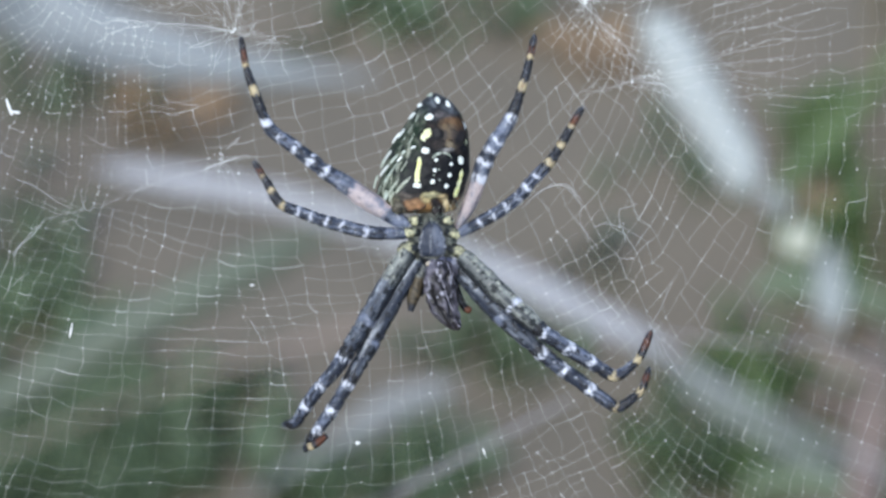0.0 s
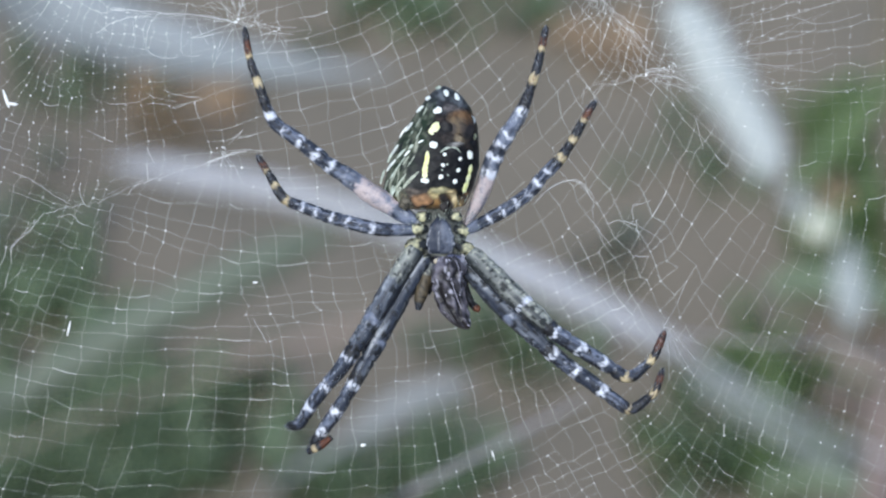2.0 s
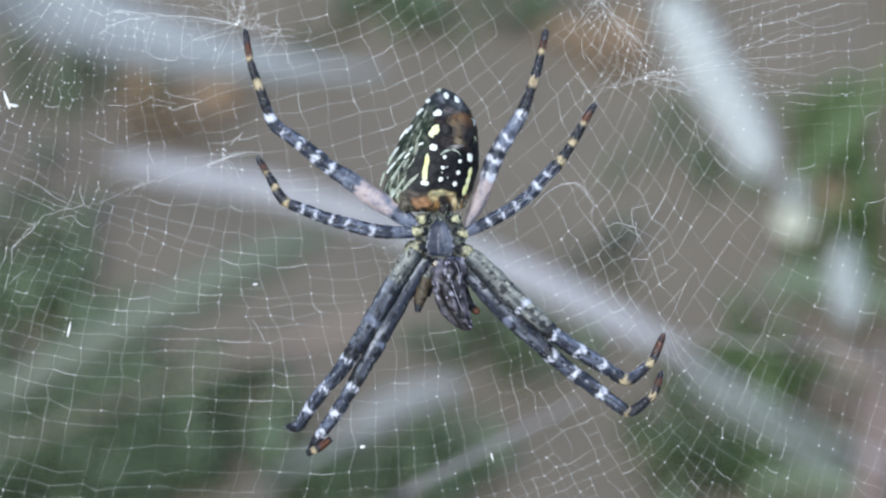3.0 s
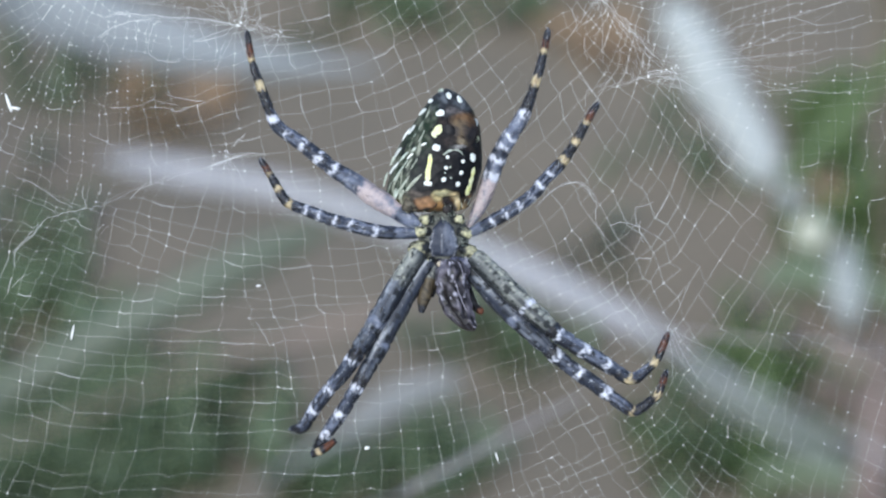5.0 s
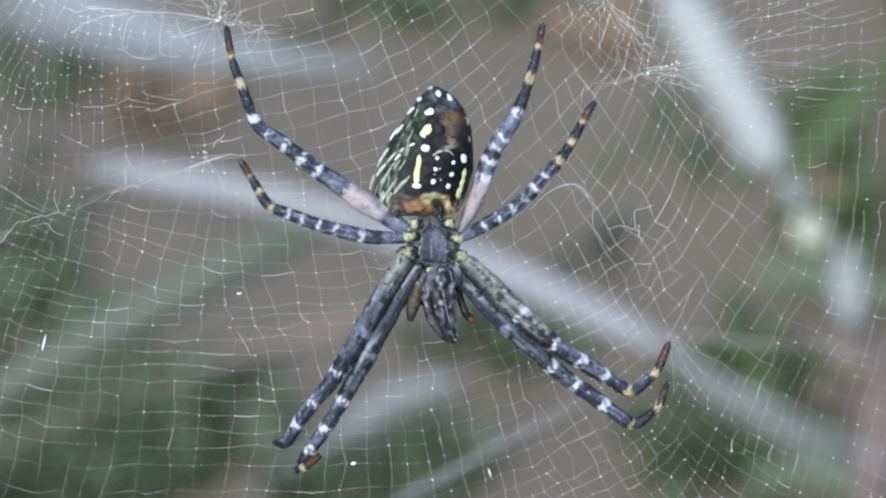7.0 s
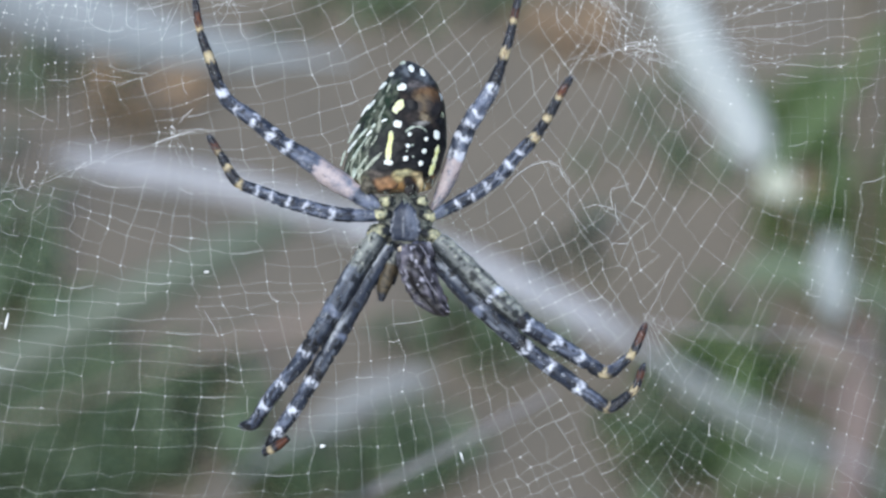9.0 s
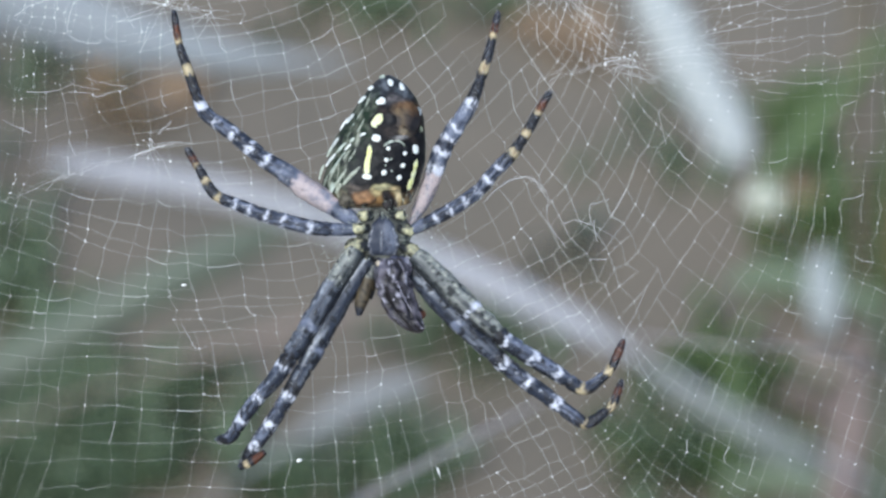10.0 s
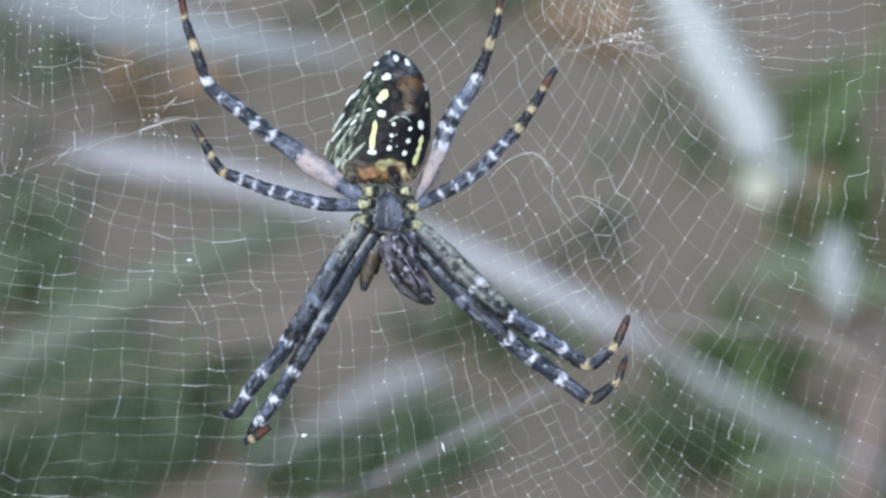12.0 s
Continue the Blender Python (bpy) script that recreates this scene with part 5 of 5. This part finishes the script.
def long_radius(p):
    """The threads that run down the sheet: faint towards the lower corners and beside the flowers, and uneven everywhere."""
    r = 0.0053 * (1 - 0.15 * near(p, -36, 16, 9) - 0.25 * near(p, -38, 4, 7) - 0.25 * near(p, -30, 14, 5) - 0.45 * near(p, -28, -18, 9) - 0.65 * near(p, 28, -14, 10) - 0.75 * near(p, 30, 6, 6) - 0.25 * near(p, 30, 20, 8) + 0.35 * near(p, 13, 1, 4.5))
    return r * max(0.15, 1 + 1.0 * wave(p.x * 0.2, p.z * 0.2, 11) + 0.9 * wave(p.x * 0.75, p.z * 0.75, 13))


def cross_radius(p):
    """The threads across it: faint below the spider and in both upper corners."""
    r = 0.0051 * (1 - 0.6 * near(p, -4, -16, 8) - 0.75 * near(p, 30, 19, 8) - 0.30 * near(p, 33, -14, 8) - 0.85 * near(p, -40, 15, 6) - 0.25 * near(p, 28, 4, 7) - 0.25 * near(p, -38, 4, 7) - 0.25 * near(p, -30, 14, 5) - 0.25 * near(p, -26, -17, 8) - 0.3 * near(p, 22, -20, 6) + 0.35 * near(p, 13, 1, 4.5) + 0.4 * near(p, 32, 7, 3))
    return r * max(0.15, 1 + 1.0 * wave(p.x * 0.2, p.z * 0.2, 17) + 0.9 * wave(p.x * 0.75, p.z * 0.75, 19))


def web():
    ob = thing("spider_web", (0, 3, 0), "fine whitish sheet web, torn and gathered in places", "web")
    rng = random.Random(21)
    flat, on_across, on_down = crossings(flow(0), flow(1))
    knots = [drawn(x, z, rng.choice((-1, 1)), rng) for x, z in flat]
    inside = [abs(p.x) < 47 + 2 * wave(p.z * 0.1, 0, 0) and abs(p.z) < 30 + 2 * wave(p.x * 0.1, 5, 0) for p in knots]
    torn = lambda p, least: rng.random() < least + 0.05 * max(0.0, 0.2 + 1.6 * wave(p.x * 0.08, p.z * 0.08, 31))
    links = []
    # each unbroken run is a thread of its own; the many short bits stay one mass
    for name, radius, lines, least in (("long_thread", long_radius, on_down, 0.004), ("cross_thread", cross_radius, on_across, 0.012)):
        runs = []
        for line in lines:
            kept = [n if inside[n] and not torn(knots[n], least) else None for _, n in line]
            for there, group in itertools.groupby(kept, key=lambda n: n is not None):
                group = list(group)
                if there and len(group) > 1:
                    runs.append([knots[n] for n in group])
                    links += list(zip(runs[-1], runs[-1][1:]))
        runs.sort(key=len, reverse=True)
        for run in runs[:280]:
            raw(name, *thread(run, radius, 0.045), SILK, ob, smooth=False)
        if runs[280:]:
            tagged(raw("loose_silk", *merge(*(thread(run, radius, 0.045) for run in runs[280:])), SILK, ob, smooth=False), kind="stuff")
    shapes = []
    for p, q in links:
        if rng.random() < 0.5:
            r = (0.018 + rng.random() ** 2 * 0.038) * (1 + 0.15 * near(p, -38, 14, 8))
            shapes.append(ball(tuple(p), (r, r, r * rng.uniform(1.0, 2.6)), math.degrees(math.atan2(q.x - p.x, q.z - p.z)), 3, 5))
    tagged(raw("knotted_silk", *merge(*shapes), DENSE_SILK, ob), kind="stuff")
    # short bits of thicker, slack silk
    bits = []
    for a, b in rng.sample(links, 130):
        bits.append(thread([a, a.lerp(b, 0.5) + Vector((rng.gauss(0, 0.1), -0.05, -0.12)), b], rng.uniform(0.012, 0.020)))
    tagged(raw("slack_silk", *merge(*bits), DENSE_SILK, ob), kind="stuff")
    return ob, [p for p, within in zip(knots, inside) if within], links


WEB_THING, KNOTS, LINKS = web()


def strands(points, spread, count, seed, radius=0.014):
    """A loose bundle of silk that runs along the points (x, z), fraying by spread."""
    rng = random.Random(seed)
    line = smooth_line(points, 6)
    for k in range(count):
        shift = rng.gauss(0, spread * 0.5), rng.gauss(0, spread * 0.5)
        first, last = sorted(rng.sample(range(len(line)), 2))
        if last - first < 3:
            first, last = 0, len(line) - 1
        pts = []
        for s in range(first, last + 1):
            x = line[s][0] + shift[0] + rng.gauss(0, 0.045) + spread * 0.5 * wave(s * 0.16, k * 3.1, seed)
            z = line[s][1] + shift[1] + rng.gauss(0, 0.045) + spread * 0.5 * wave(s * 0.16, k * 3.1, seed + 9)
            pts.append(Vector((x, sheet_depth(x, z) - 0.25, z)))
        raw("silk_strand", *thread(pts, radius * rng.uniform(0.5, 1.5)), DENSE_SILK, WEB_THING, smooth=False)


def slack(points, seed, radius=0.012):
    """One slack thread through the points (x, z), a little uneven."""
    rng = random.Random(seed)
    pts = [Vector((p[0] + rng.gauss(0, 0.03), sheet_depth(p[0], p[1]) - 0.2, p[1] + rng.gauss(0, 0.03))) for p in smooth_line(points, 5)]
    raw("slack_thread", *thread(pts, lambda p: radius * (1 + 0.5 * wave(p.x, p.z, seed))), DENSE_SILK, WEB_THING, smooth=False)


def loops(centre, spread, count, seed, radius=0.012):
    """Small loose curls of silk round a point where the sheet is gathered."""
    rng = random.Random(seed)
    for k in range(count):
        x, z = centre[0] + rng.gauss(0, spread), centre[1] + rng.gauss(0, spread * 0.7)
        a, turn, step = rng.uniform(0, 6.28), rng.uniform(-0.9, 0.9), rng.uniform(0.2, 0.5)
        pts = []
        for s in range(rng.randrange(4, 9)):
            pts.append(Vector((x, sheet_depth(x, z) - 0.25, z)))
            x, z, a = x + math.cos(a) * step, z + math.sin(a) * step, a + turn + rng.gauss(0, 0.3)
        raw("silk_curl", *thread(pts, radius * rng.uniform(0.6, 1.5)), DENSE_SILK, WEB_THING, smooth=False)


def gather(place, reach, count, seed, radius=0.013, knob=0.10):
    """Fine straight strands that run from one point, where the sheet is drawn together, to knots round it."""
    rng = random.Random(seed)
    hub = Vector((place[0], sheet_depth(*place) - 0.3, place[1]))
    around = [p for p in KNOTS if 0.8 < math.hypot(p.x - hub.x, p.z - hub.z) < reach]
    for p in rng.sample(around, min(count, len(around))):
        mid = hub.lerp(p, 0.5) + Vector((rng.gauss(0, 0.12), -0.1, rng.gauss(0, 0.12) - 0.1))
        start = hub + Vector((rng.gauss(0, 0.25), 0, rng.gauss(0, 0.18)))
        raw("silk_strand", *thread([start, mid, p], radius * rng.uniform(0.6, 1.5)), DENSE_SILK, WEB_THING, smooth=False)
    for k in range(5):
        r = knob * rng.uniform(0.4, 1.1)
        raw("silk_knot", *ball((hub.x + rng.gauss(0, 0.22), hub.y, hub.z + rng.gauss(0, 0.16)), (r, r * 0.7, r * 0.8), rng.uniform(0, 90), 5, 8, 0.6), DENSE_SILK, WEB_THING)


def beads(centre, spread, count, seed):
    """Sticky specks strewn along the threads of a patch of the sheet, as one mass."""
    rng = random.Random(seed)
    patch_ = [pair for pair in LINKS if ((pair[0].x - centre[0]) / spread[0]) ** 2 + ((pair[0].z - centre[1]) / spread[1]) ** 2 < 1]
    shapes = []
    for n in range(count):
        a, b = rng.choice(patch_)
        p = a.lerp(b, rng.random())
        r = rng.uniform(0.022, 0.055)
        shapes.append(ball((p.x, p.y - 0.02, p.z), (r, r, r * rng.uniform(0.8, 1.6)), rng.uniform(0, 90), 3, 5))
    tagged(raw("silk_specks", *merge(*shapes), DENSE_SILK, WEB_THING), kind="stuff")


# the knot at the foot of one hind leg, with a stout strand from the side and hanging loops
gather((-22.38, 19.74), 5.0, 9, 101, 0.0086, 0.12)
strands([(-32.88, 20.75), (-29.44, 20.44), (-26.01, 20.24), (-22.48, 19.69)], 0.18, 4, 102, 0.0117)
strands([(-32.29, 20.16), (-28.95, 20.05), (-25.52, 19.94), (-22.48, 19.64)], 0.22, 3, 103, 0.0086)
strands([(-35.58, 19.78), (-34.11, 20.36), (-32.14, 20.75), (-29.44, 20.25)], 0.25, 4, 104, 0.0094)
strands([(-34.36, 18.59), (-33.13, 19.47), (-31.65, 19.96), (-29.69, 20.25)], 0.25, 3, 105, 0.0078)
slack([(-28.85, 20.64), (-29.74, 19.56), (-30.09, 18.39), (-30.14, 17.40), (-29.36, 16.72), (-28.28, 16.52), (-27.39, 16.66)], 106, 0.013)
slack([(-26.59, 21.12), (-26.99, 19.36), (-27.09, 17.98), (-27.10, 17.10), (-26.31, 16.71), (-25.43, 16.80)], 107, 0.011)
slack([(-25.81, 19.84), (-25.42, 18.76), (-24.74, 17.78)], 108, 0.013)
slack([(-23.46, 18.37), (-23.86, 17.39), (-24.05, 16.50)], 109, 0.010)
strands([(-22.38, 19.83), (-22.57, 21.01), (-22.86, 22.29), (-22.96, 23.46)], 0.20, 4, 110, 0.0094)
strands([(-22.28, 19.83), (-21.88, 21.30), (-21.39, 22.58)], 0.20, 3, 111, 0.0094)
slack([(-22.08, 19.64), (-21.10, 19.34), (-20.51, 20.22), (-20.02, 20.61)], 112, 0.014)
strands([(-22.48, 19.74), (-24.53, 21.51), (-26.25, 22.40), (-27.97, 21.32)], 0.40, 4, 113, 0.0070)
strands([(-26.00, 22.89), (-27.97, 21.71), (-29.83, 21.23), (-32.63, 21.83)], 0.60, 5, 114, 0.0070)
strands([(-22.57, 20.03), (-24.04, 22.00), (-24.92, 23.47)], 0.60, 4, 115, 0.0062)
strands([(-22.18, 19.64), (-19.63, 18.94), (-17.18, 18.74)], 0.40, 4, 116, 0.0070)
gather((-18.80, 19.14), 2.6, 7, 117, 0.0086, 0.06)
strands([(-31.31, 20.06), (-31.12, 18.58), (-31.22, 17.21)], 0.20, 2, 118, 0.0062)
strands([(-33.77, 19.48), (-33.87, 18.10), (-33.58, 16.63)], 0.20, 2, 119, 0.0070)
loops((-21.10, 20.52), 1.1, 12, 120, 0.0080)
loops((-26.50, 21.51), 2.2, 16, 121, 0.0064)
beads((-28.47, 18.58), (11, 5), 80, 122)
beads((-38.30, 15.17), (7, 8), 90, 123)
# the bright knot above the long leg, and the pale tangle beside it
gather((9.11, 22.29), 5.0, 10, 124, 0.0086, 0.16)
loops((9.11, 22.39), 0.5, 22, 125, 0.0112)
loops((9.40, 21.70), 0.6, 10, 126, 0.0096)
strands([(7.84, 23.37), (8.62, 22.78), (9.31, 21.99), (10.19, 20.62)], 0.30, 6, 127, 0.0109)
strands([(9.60, 21.40), (10.87, 19.83), (12.34, 18.36), (13.61, 16.79), (15.27, 15.70)], 0.35, 7, 128, 0.0094)
strands([(9.99, 20.81), (11.75, 18.56), (13.21, 16.88), (14.98, 16.00)], 0.70, 6, 129, 0.0070)
strands([(12.92, 15.22), (13.99, 15.41), (14.97, 15.51), (15.76, 15.51)], 0.25, 6, 130, 0.0109)
strands([(13.21, 15.02), (15.17, 15.11), (16.93, 14.33), (18.11, 13.73)], 0.40, 6, 131, 0.0078)
slack([(15.56, 15.31), (15.95, 14.23), (16.15, 13.54)], 132, 0.012)
strands([(8.60, 12.78), (9.19, 13.76), (10.37, 14.34), (11.74, 14.83), (13.21, 15.22)], 0.35, 6, 133, 0.0078)
strands([(11.74, 14.73), (13.70, 14.63), (16.15, 14.03), (17.52, 13.64)], 0.30, 4, 134, 0.0078)
strands([(10.19, 20.52), (9.89, 19.05), (9.39, 17.58), (9.29, 16.50)], 0.30, 4, 135, 0.0078)
slack([(7.73, 18.47), (7.63, 17.59), (7.92, 16.51)], 136, 0.014)
slack([(7.05, 20.43), (6.95, 19.26), (7.34, 18.67)], 137, 0.011)
slack([(9.70, 20.62), (9.60, 20.03)], 138, 0.018)
slack([(7.13, 15.24), (8.11, 14.16), (7.82, 13.76), (7.62, 12.49)], 139, 0.011)
strands([(8.90, 14.25), (9.58, 14.54), (9.98, 14.93)], 0.20, 4, 140, 0.0101)
strands([(10.27, 16.11), (11.74, 15.71), (12.03, 14.63)], 0.30, 4, 141, 0.0070)
gather((13.21, 15.22), 3.5, 6, 142, 0.0070, 0.08)
gather((15.27, 15.70), 3.5, 5, 143, 0.0078, 0.10)
loops((11.74, 16.99), 1.6, 14, 144, 0.0064)
beads((11.75, 17.97), (5, 6), 60, 145)
# slack bits beside the short leg
strands([(3.58, 3.97), (4.56, 5.05), (6.03, 5.83), (7.11, 5.92), (8.09, 5.14), (8.68, 4.15)], 0.16, 4, 146, 0.0101)
slack([(8.68, 4.15), (8.57, 2.78), (9.06, 1.70), (10.14, 0.23)], 147, 0.012)
slack([(9.75, 2.19), (10.83, 2.48), (12.10, 2.18)], 148, 0.016)
slack([(12.10, 2.28), (12.01, 3.66), (12.69, 3.85), (13.58, 4.24)], 149, 0.014)
slack([(12.30, 2.18), (12.59, 0.81)], 150, 0.012)
gather((12.10, 2.28), 2.4, 3, 151, 0.0086, 0.05)
slack([(12.09, -0.66), (13.37, -0.61)], 153, 0.016)
slack([(17.51, 11.09), (18.09, 8.64)], 159, 0.011)
# the gathers by the other side
strands([(-41.98, -1.02), (-41.78, 0.26), (-40.30, 1.63), (-39.22, 2.90), (-37.64, 3.49), (-35.58, 3.93)], 0.14, 5, 162, 0.0109)
strands([(-35.58, 3.93), (-33.42, 4.66), (-30.96, 5.73), (-28.20, 6.61), (-25.80, 7.29)], 0.30, 4, 163, 0.0078)
slack([(-35.87, 5.74), (-35.92, 4.86), (-35.53, 3.88)], 164, 0.014)
slack([(-41.76, 6.64), (-39.99, 5.95), (-38.33, 4.77), (-36.66, 3.88)], 165, 0.011)
slack([(-42.06, 5.07), (-39.80, 4.28), (-38.04, 3.39)], 166, 0.009)
slack([(-37.84, 2.70), (-36.66, 3.00), (-35.88, 2.21), (-35.09, 2.01)], 167, 0.014)
slack([(-42.08, -2.98), (-41.29, -2.19), (-40.51, -1.71)], 168, 0.010)
slack([(-37.65, 0.64), (-36.67, 0.15), (-35.88, -0.05)], 169, 0.012)
strands([(-30.47, 6.02), (-32.24, 4.26), (-33.52, 2.89), (-34.90, 1.52)], 0.30, 3, 170, 0.0078)
strands([(-25.45, 7.28), (-24.27, 7.67), (-22.60, 8.26), (-21.03, 8.55)], 0.14, 5, 171, 0.0109)
gather((-23.49, 8.65), 3.6, 5, 172, 0.0086, 0.09)
slack([(-30.06, 8.77), (-29.77, 7.98), (-29.48, 7.49)], 173, 0.014)
strands([(-21.91, 10.22), (-22.90, 9.34), (-23.49, 8.56)], 0.20, 3, 174, 0.0078)
slack([(-33.49, 12.61), (-32.21, 12.60), (-30.84, 12.79), (-29.76, 13.28)], 175, 0.012)
slack([(-28.68, 13.77), (-27.11, 13.27), (-25.34, 13.07), (-26.72, 12.59), (-27.90, 12.20)], 176, 0.013)
slack([(-30.15, 12.60), (-28.68, 12.59), (-27.80, 12.20), (-26.81, 12.49)], 177, 0.013)
slack([(-30.05, 13.48), (-28.97, 12.99), (-27.50, 12.79)], 178, 0.010)
slack([(-22.69, 12.87), (-22.50, 11.89), (-22.20, 11.40)], 179, 0.013)
slack([(-35.36, 10.35), (-33.99, 9.66), (-33.11, 9.27)], 180, 0.011)
gather((15.12, -6.65), 5.0, 8, 181, 0.0078, 0.05)
slack([(-20.88, -6.07), (-20.19, -7.15), (-19.70, -8.13)], 182, 0.013)
slack([(-0.30, -17.40), (-0.01, -18.09), (0.19, -18.38)], 183, 0.017)
# long threads towards one upper corner
slack([(15.76, 15.60), (19.09, 16.48), (22.52, 16.76), (27.42, 17.33)], 185, 0.010)
slack([(15.76, 15.31), (19.09, 15.79), (22.03, 15.98), (25.95, 15.87)], 186, 0.010)
slack([(20.56, 17.35), (23.50, 17.93), (26.15, 18.41), (27.91, 19.10)], 187, 0.010)
slack([(19.20, 19.02), (22.53, 19.60), (25.96, 20.28), (28.41, 21.05), (30.07, 21.64)], 188, 0.010)
slack([(20.57, 21.86), (23.02, 22.34), (25.67, 23.31)], 189, 0.010)
slack([(21.07, 22.84), (23.51, 23.32)], 190, 0.010)
slack([(25.76, 20.18), (28.40, 19.49), (31.83, 20.36)], 191, 0.010)
slack([(27.92, 22.52), (29.39, 23.11)], 192, 0.010)
slack([(22.51, 13.72), (24.96, 13.91), (27.41, 13.71), (29.66, 13.60)], 193, 0.010)
slack([(29.66, 13.60), (31.33, 13.89)], 194, 0.010)
slack([(25.45, 13.03), (27.90, 12.82)], 195, 0.010)
slack([(11.27, 22.38), (13.23, 23.06)], 196, 0.010)
slack([(12.25, 21.40), (15.19, 22.66)], 197, 0.010)
slack([(20.57, 20.78), (24.98, 22.04), (26.94, 23.02)], 198, 0.010)
strands([(15.37, 15.70), (19.09, 17.06), (22.53, 18.92), (26.93, 20.37)], 2.40, 7, 199, 0.0055)
strands([(15.66, 15.31), (20.07, 15.98), (24.97, 15.48), (29.37, 15.96)], 2.40, 7, 200, 0.0055)
slack([(32.20, 11.54), (32.59, 11.93), (33.38, 12.22)], 201, 0.015)
beads((27.90, 15.96), (7, 6), 90, 202)


def speck(name, place, size, turn, label):
    x, z = place
    raw(name, *ball((x, sheet_depth(x, z) - 0.1, z), size, turn, 5, 8, 0.5), DENSE_SILK, WEB_THING, label)


speck("silk_speck", (-36.84, -6.92), (0.10, 0.12, 0.70), -12, "white fleck caught in the web")
speck("silk_speck", (-20.70, -2.91), (0.24, 0.15, 0.10), 5, "white fleck caught in the web")
speck("silk_speck", (-42.31, 12.98), (0.18, 0.15, 0.85), 20, "white fleck caught in the web")
speck("silk_speck", (-41.82, 12.58), (0.55, 0.12, 0.16), -10, "white fleck caught in the web")
speck("silk_speck", (-11.32, -17.02), (0.26, 0.12, 0.14), 10, "white fleck caught in the web")
speck("silk_speck", (-0.04, -17.80), (0.08, 0.10, 0.35), 15, "white fleck caught in the web")

# guy lines from the rim of the sheet to the grass behind it
for a, b in (((15.42, 18.89), (72.3, 1051.2, 63.9)), ((33.44, -10.37), (121.1, 889.2, -34.5)), ((-48.58, 16.01), (-241.2, 1467.3, 119.7)), ((-47.61, -17.23), (-219.9, 1377.3, -61.5)), ((37.33, -23.04), (168.9, 1296.3, -118.6)), ((-8.49, -26.98), (-52.2, 1134.3, -103.1))):
    p, q = Vector((a[0], sheet_depth(*a), a[1])), Vector(b)
    raw("guy_line", *thread([p, p.lerp(q, 0.5) + Vector((0, 0, -1)), q], 0.03), SILK, WEB_THING, smooth=False)


# ---- what moves ----
def sway(ob, head, rows):
    """Lean a plant about its foot, so that its head (millimetres) is off by (dx, dz) millimetres at each time."""
    rest = ob.matrix_world.copy()
    arm = Vector(head) - Vector(ob["base"])
    walk(ob, [(t, rest @ arm.rotation_difference(arm + Vector((dx, 0, dz))).to_matrix().to_4x4()) for t, dx, dz in rows])


def motions():
    rest = CATCH.matrix_world.copy()
    swing = [(0.0, 14), (0.5, 15), (1.0, 18), (1.5, 12), (2.0, 15), (2.5, 18.5), (3.0, 17), (5.0, 17), (5.5, 13), (6.0, 9), (6.5, 11), (7.0, 8), (9.0, 26), (9.5, 23), (10.5, 23), (12.0, 29)]
    walk(CATCH, [(t, rest @ pose(0, 0, 0, 0, -(a - 18.5), 0)) for t, a in swing])
    sway(PLANTS["spike"], (103.9, 1253.7, 38.2), [(0, -4.2, -4.1), (0.5, -1.5, -4.2), (1, -2.1, -3.3), (1.5, -2.7, -2.7), (2, -0.3, 0.0), (2.5, 0.0, -0.0), (3, -2.5, 1.2), (5, 0.9, -3.8), (5.5, -1.5, -2.1), (6, 1.5, -3.6), (6.5, 1.8, -3.8), (7, 2.7, 0.3), (9, 6.3, 0.6), (10, 0.9, 3.6), (11, -5.4, 0.0), (12, 3.2, 0.0)])
    sway(PLANTS["bud"], (112.8, 1253.7, 17.9), [(0, -1.5, 2.2), (0.5, 1.2, 2.7), (1, -0.0, 2.7), (1.5, 2.7, 1.2), (2, 0.9, 0.6), (2.5, 0.0, -0.0), (3, 1.4, 4.5), (5, 2.1, -0.3), (5.5, 0.0, -0.4), (6, 1.5, -3.2), (6.5, 1.8, -2.2), (7, 4.1, -0.4), (9, 4.9, 3.2), (10, 0.9, 0.3), (11, -1.4, 4.5), (12, 3.2, 7.2)])
    sway(PLANTS["cream_bud"], (118.8, 1237.8, 4.8), [(0, 1.8, -1.2), (0.5, 7.1, -0.6), (1, 4.8, -0.6), (1.5, 7.1, 8.7), (2, 3.0, 3.8), (2.5, 0.0, -0.0), (3, -6.1, 6.4), (5, 4.1, -1.8), (5.5, 1.5, -0.9), (6, 3.0, -5.1), (6.5, 1.2, -2.2), (7, 3.6, -1.8), (9, -2.7, 17.5), (10, -6.4, 14.9), (11, -16.4, 15.9), (12, -17.4, 17.5)])
    sway(PLANTS["spikelet"], (132.1, 1253.7, -19.2), [(0, 1.4, 1.8), (0.5, 4.9, 0.9), (1, 2.1, 0.9), (1.5, 7.1, 1.2), (2, 3.0, 1.4), (2.5, 0.0, -0.0), (3, 3.2, 3.0), (5, 4.9, -0.3), (5.5, 2.7, 0.6), (6, 5.7, -2.2), (6.5, 3.2, -2.2), (7, 5.8, -1.4), (9, 7.8, 0.0), (10, 7.2, -2.5), (11, 1.5, 1.8), (12, 4.2, 1.8)])
    sway(PLANTS["arching"], (-139.2, 1174.8, 32.8), [(0, -2.1, 0.6), (1, 0.0, 0.6), (2.5, 0.0, -0.0), (5, -0.0, -0.3), (7, -3.2, -2.7), (9, -13.6, 2.2), (12, -16.8, 2.2)])


motions()
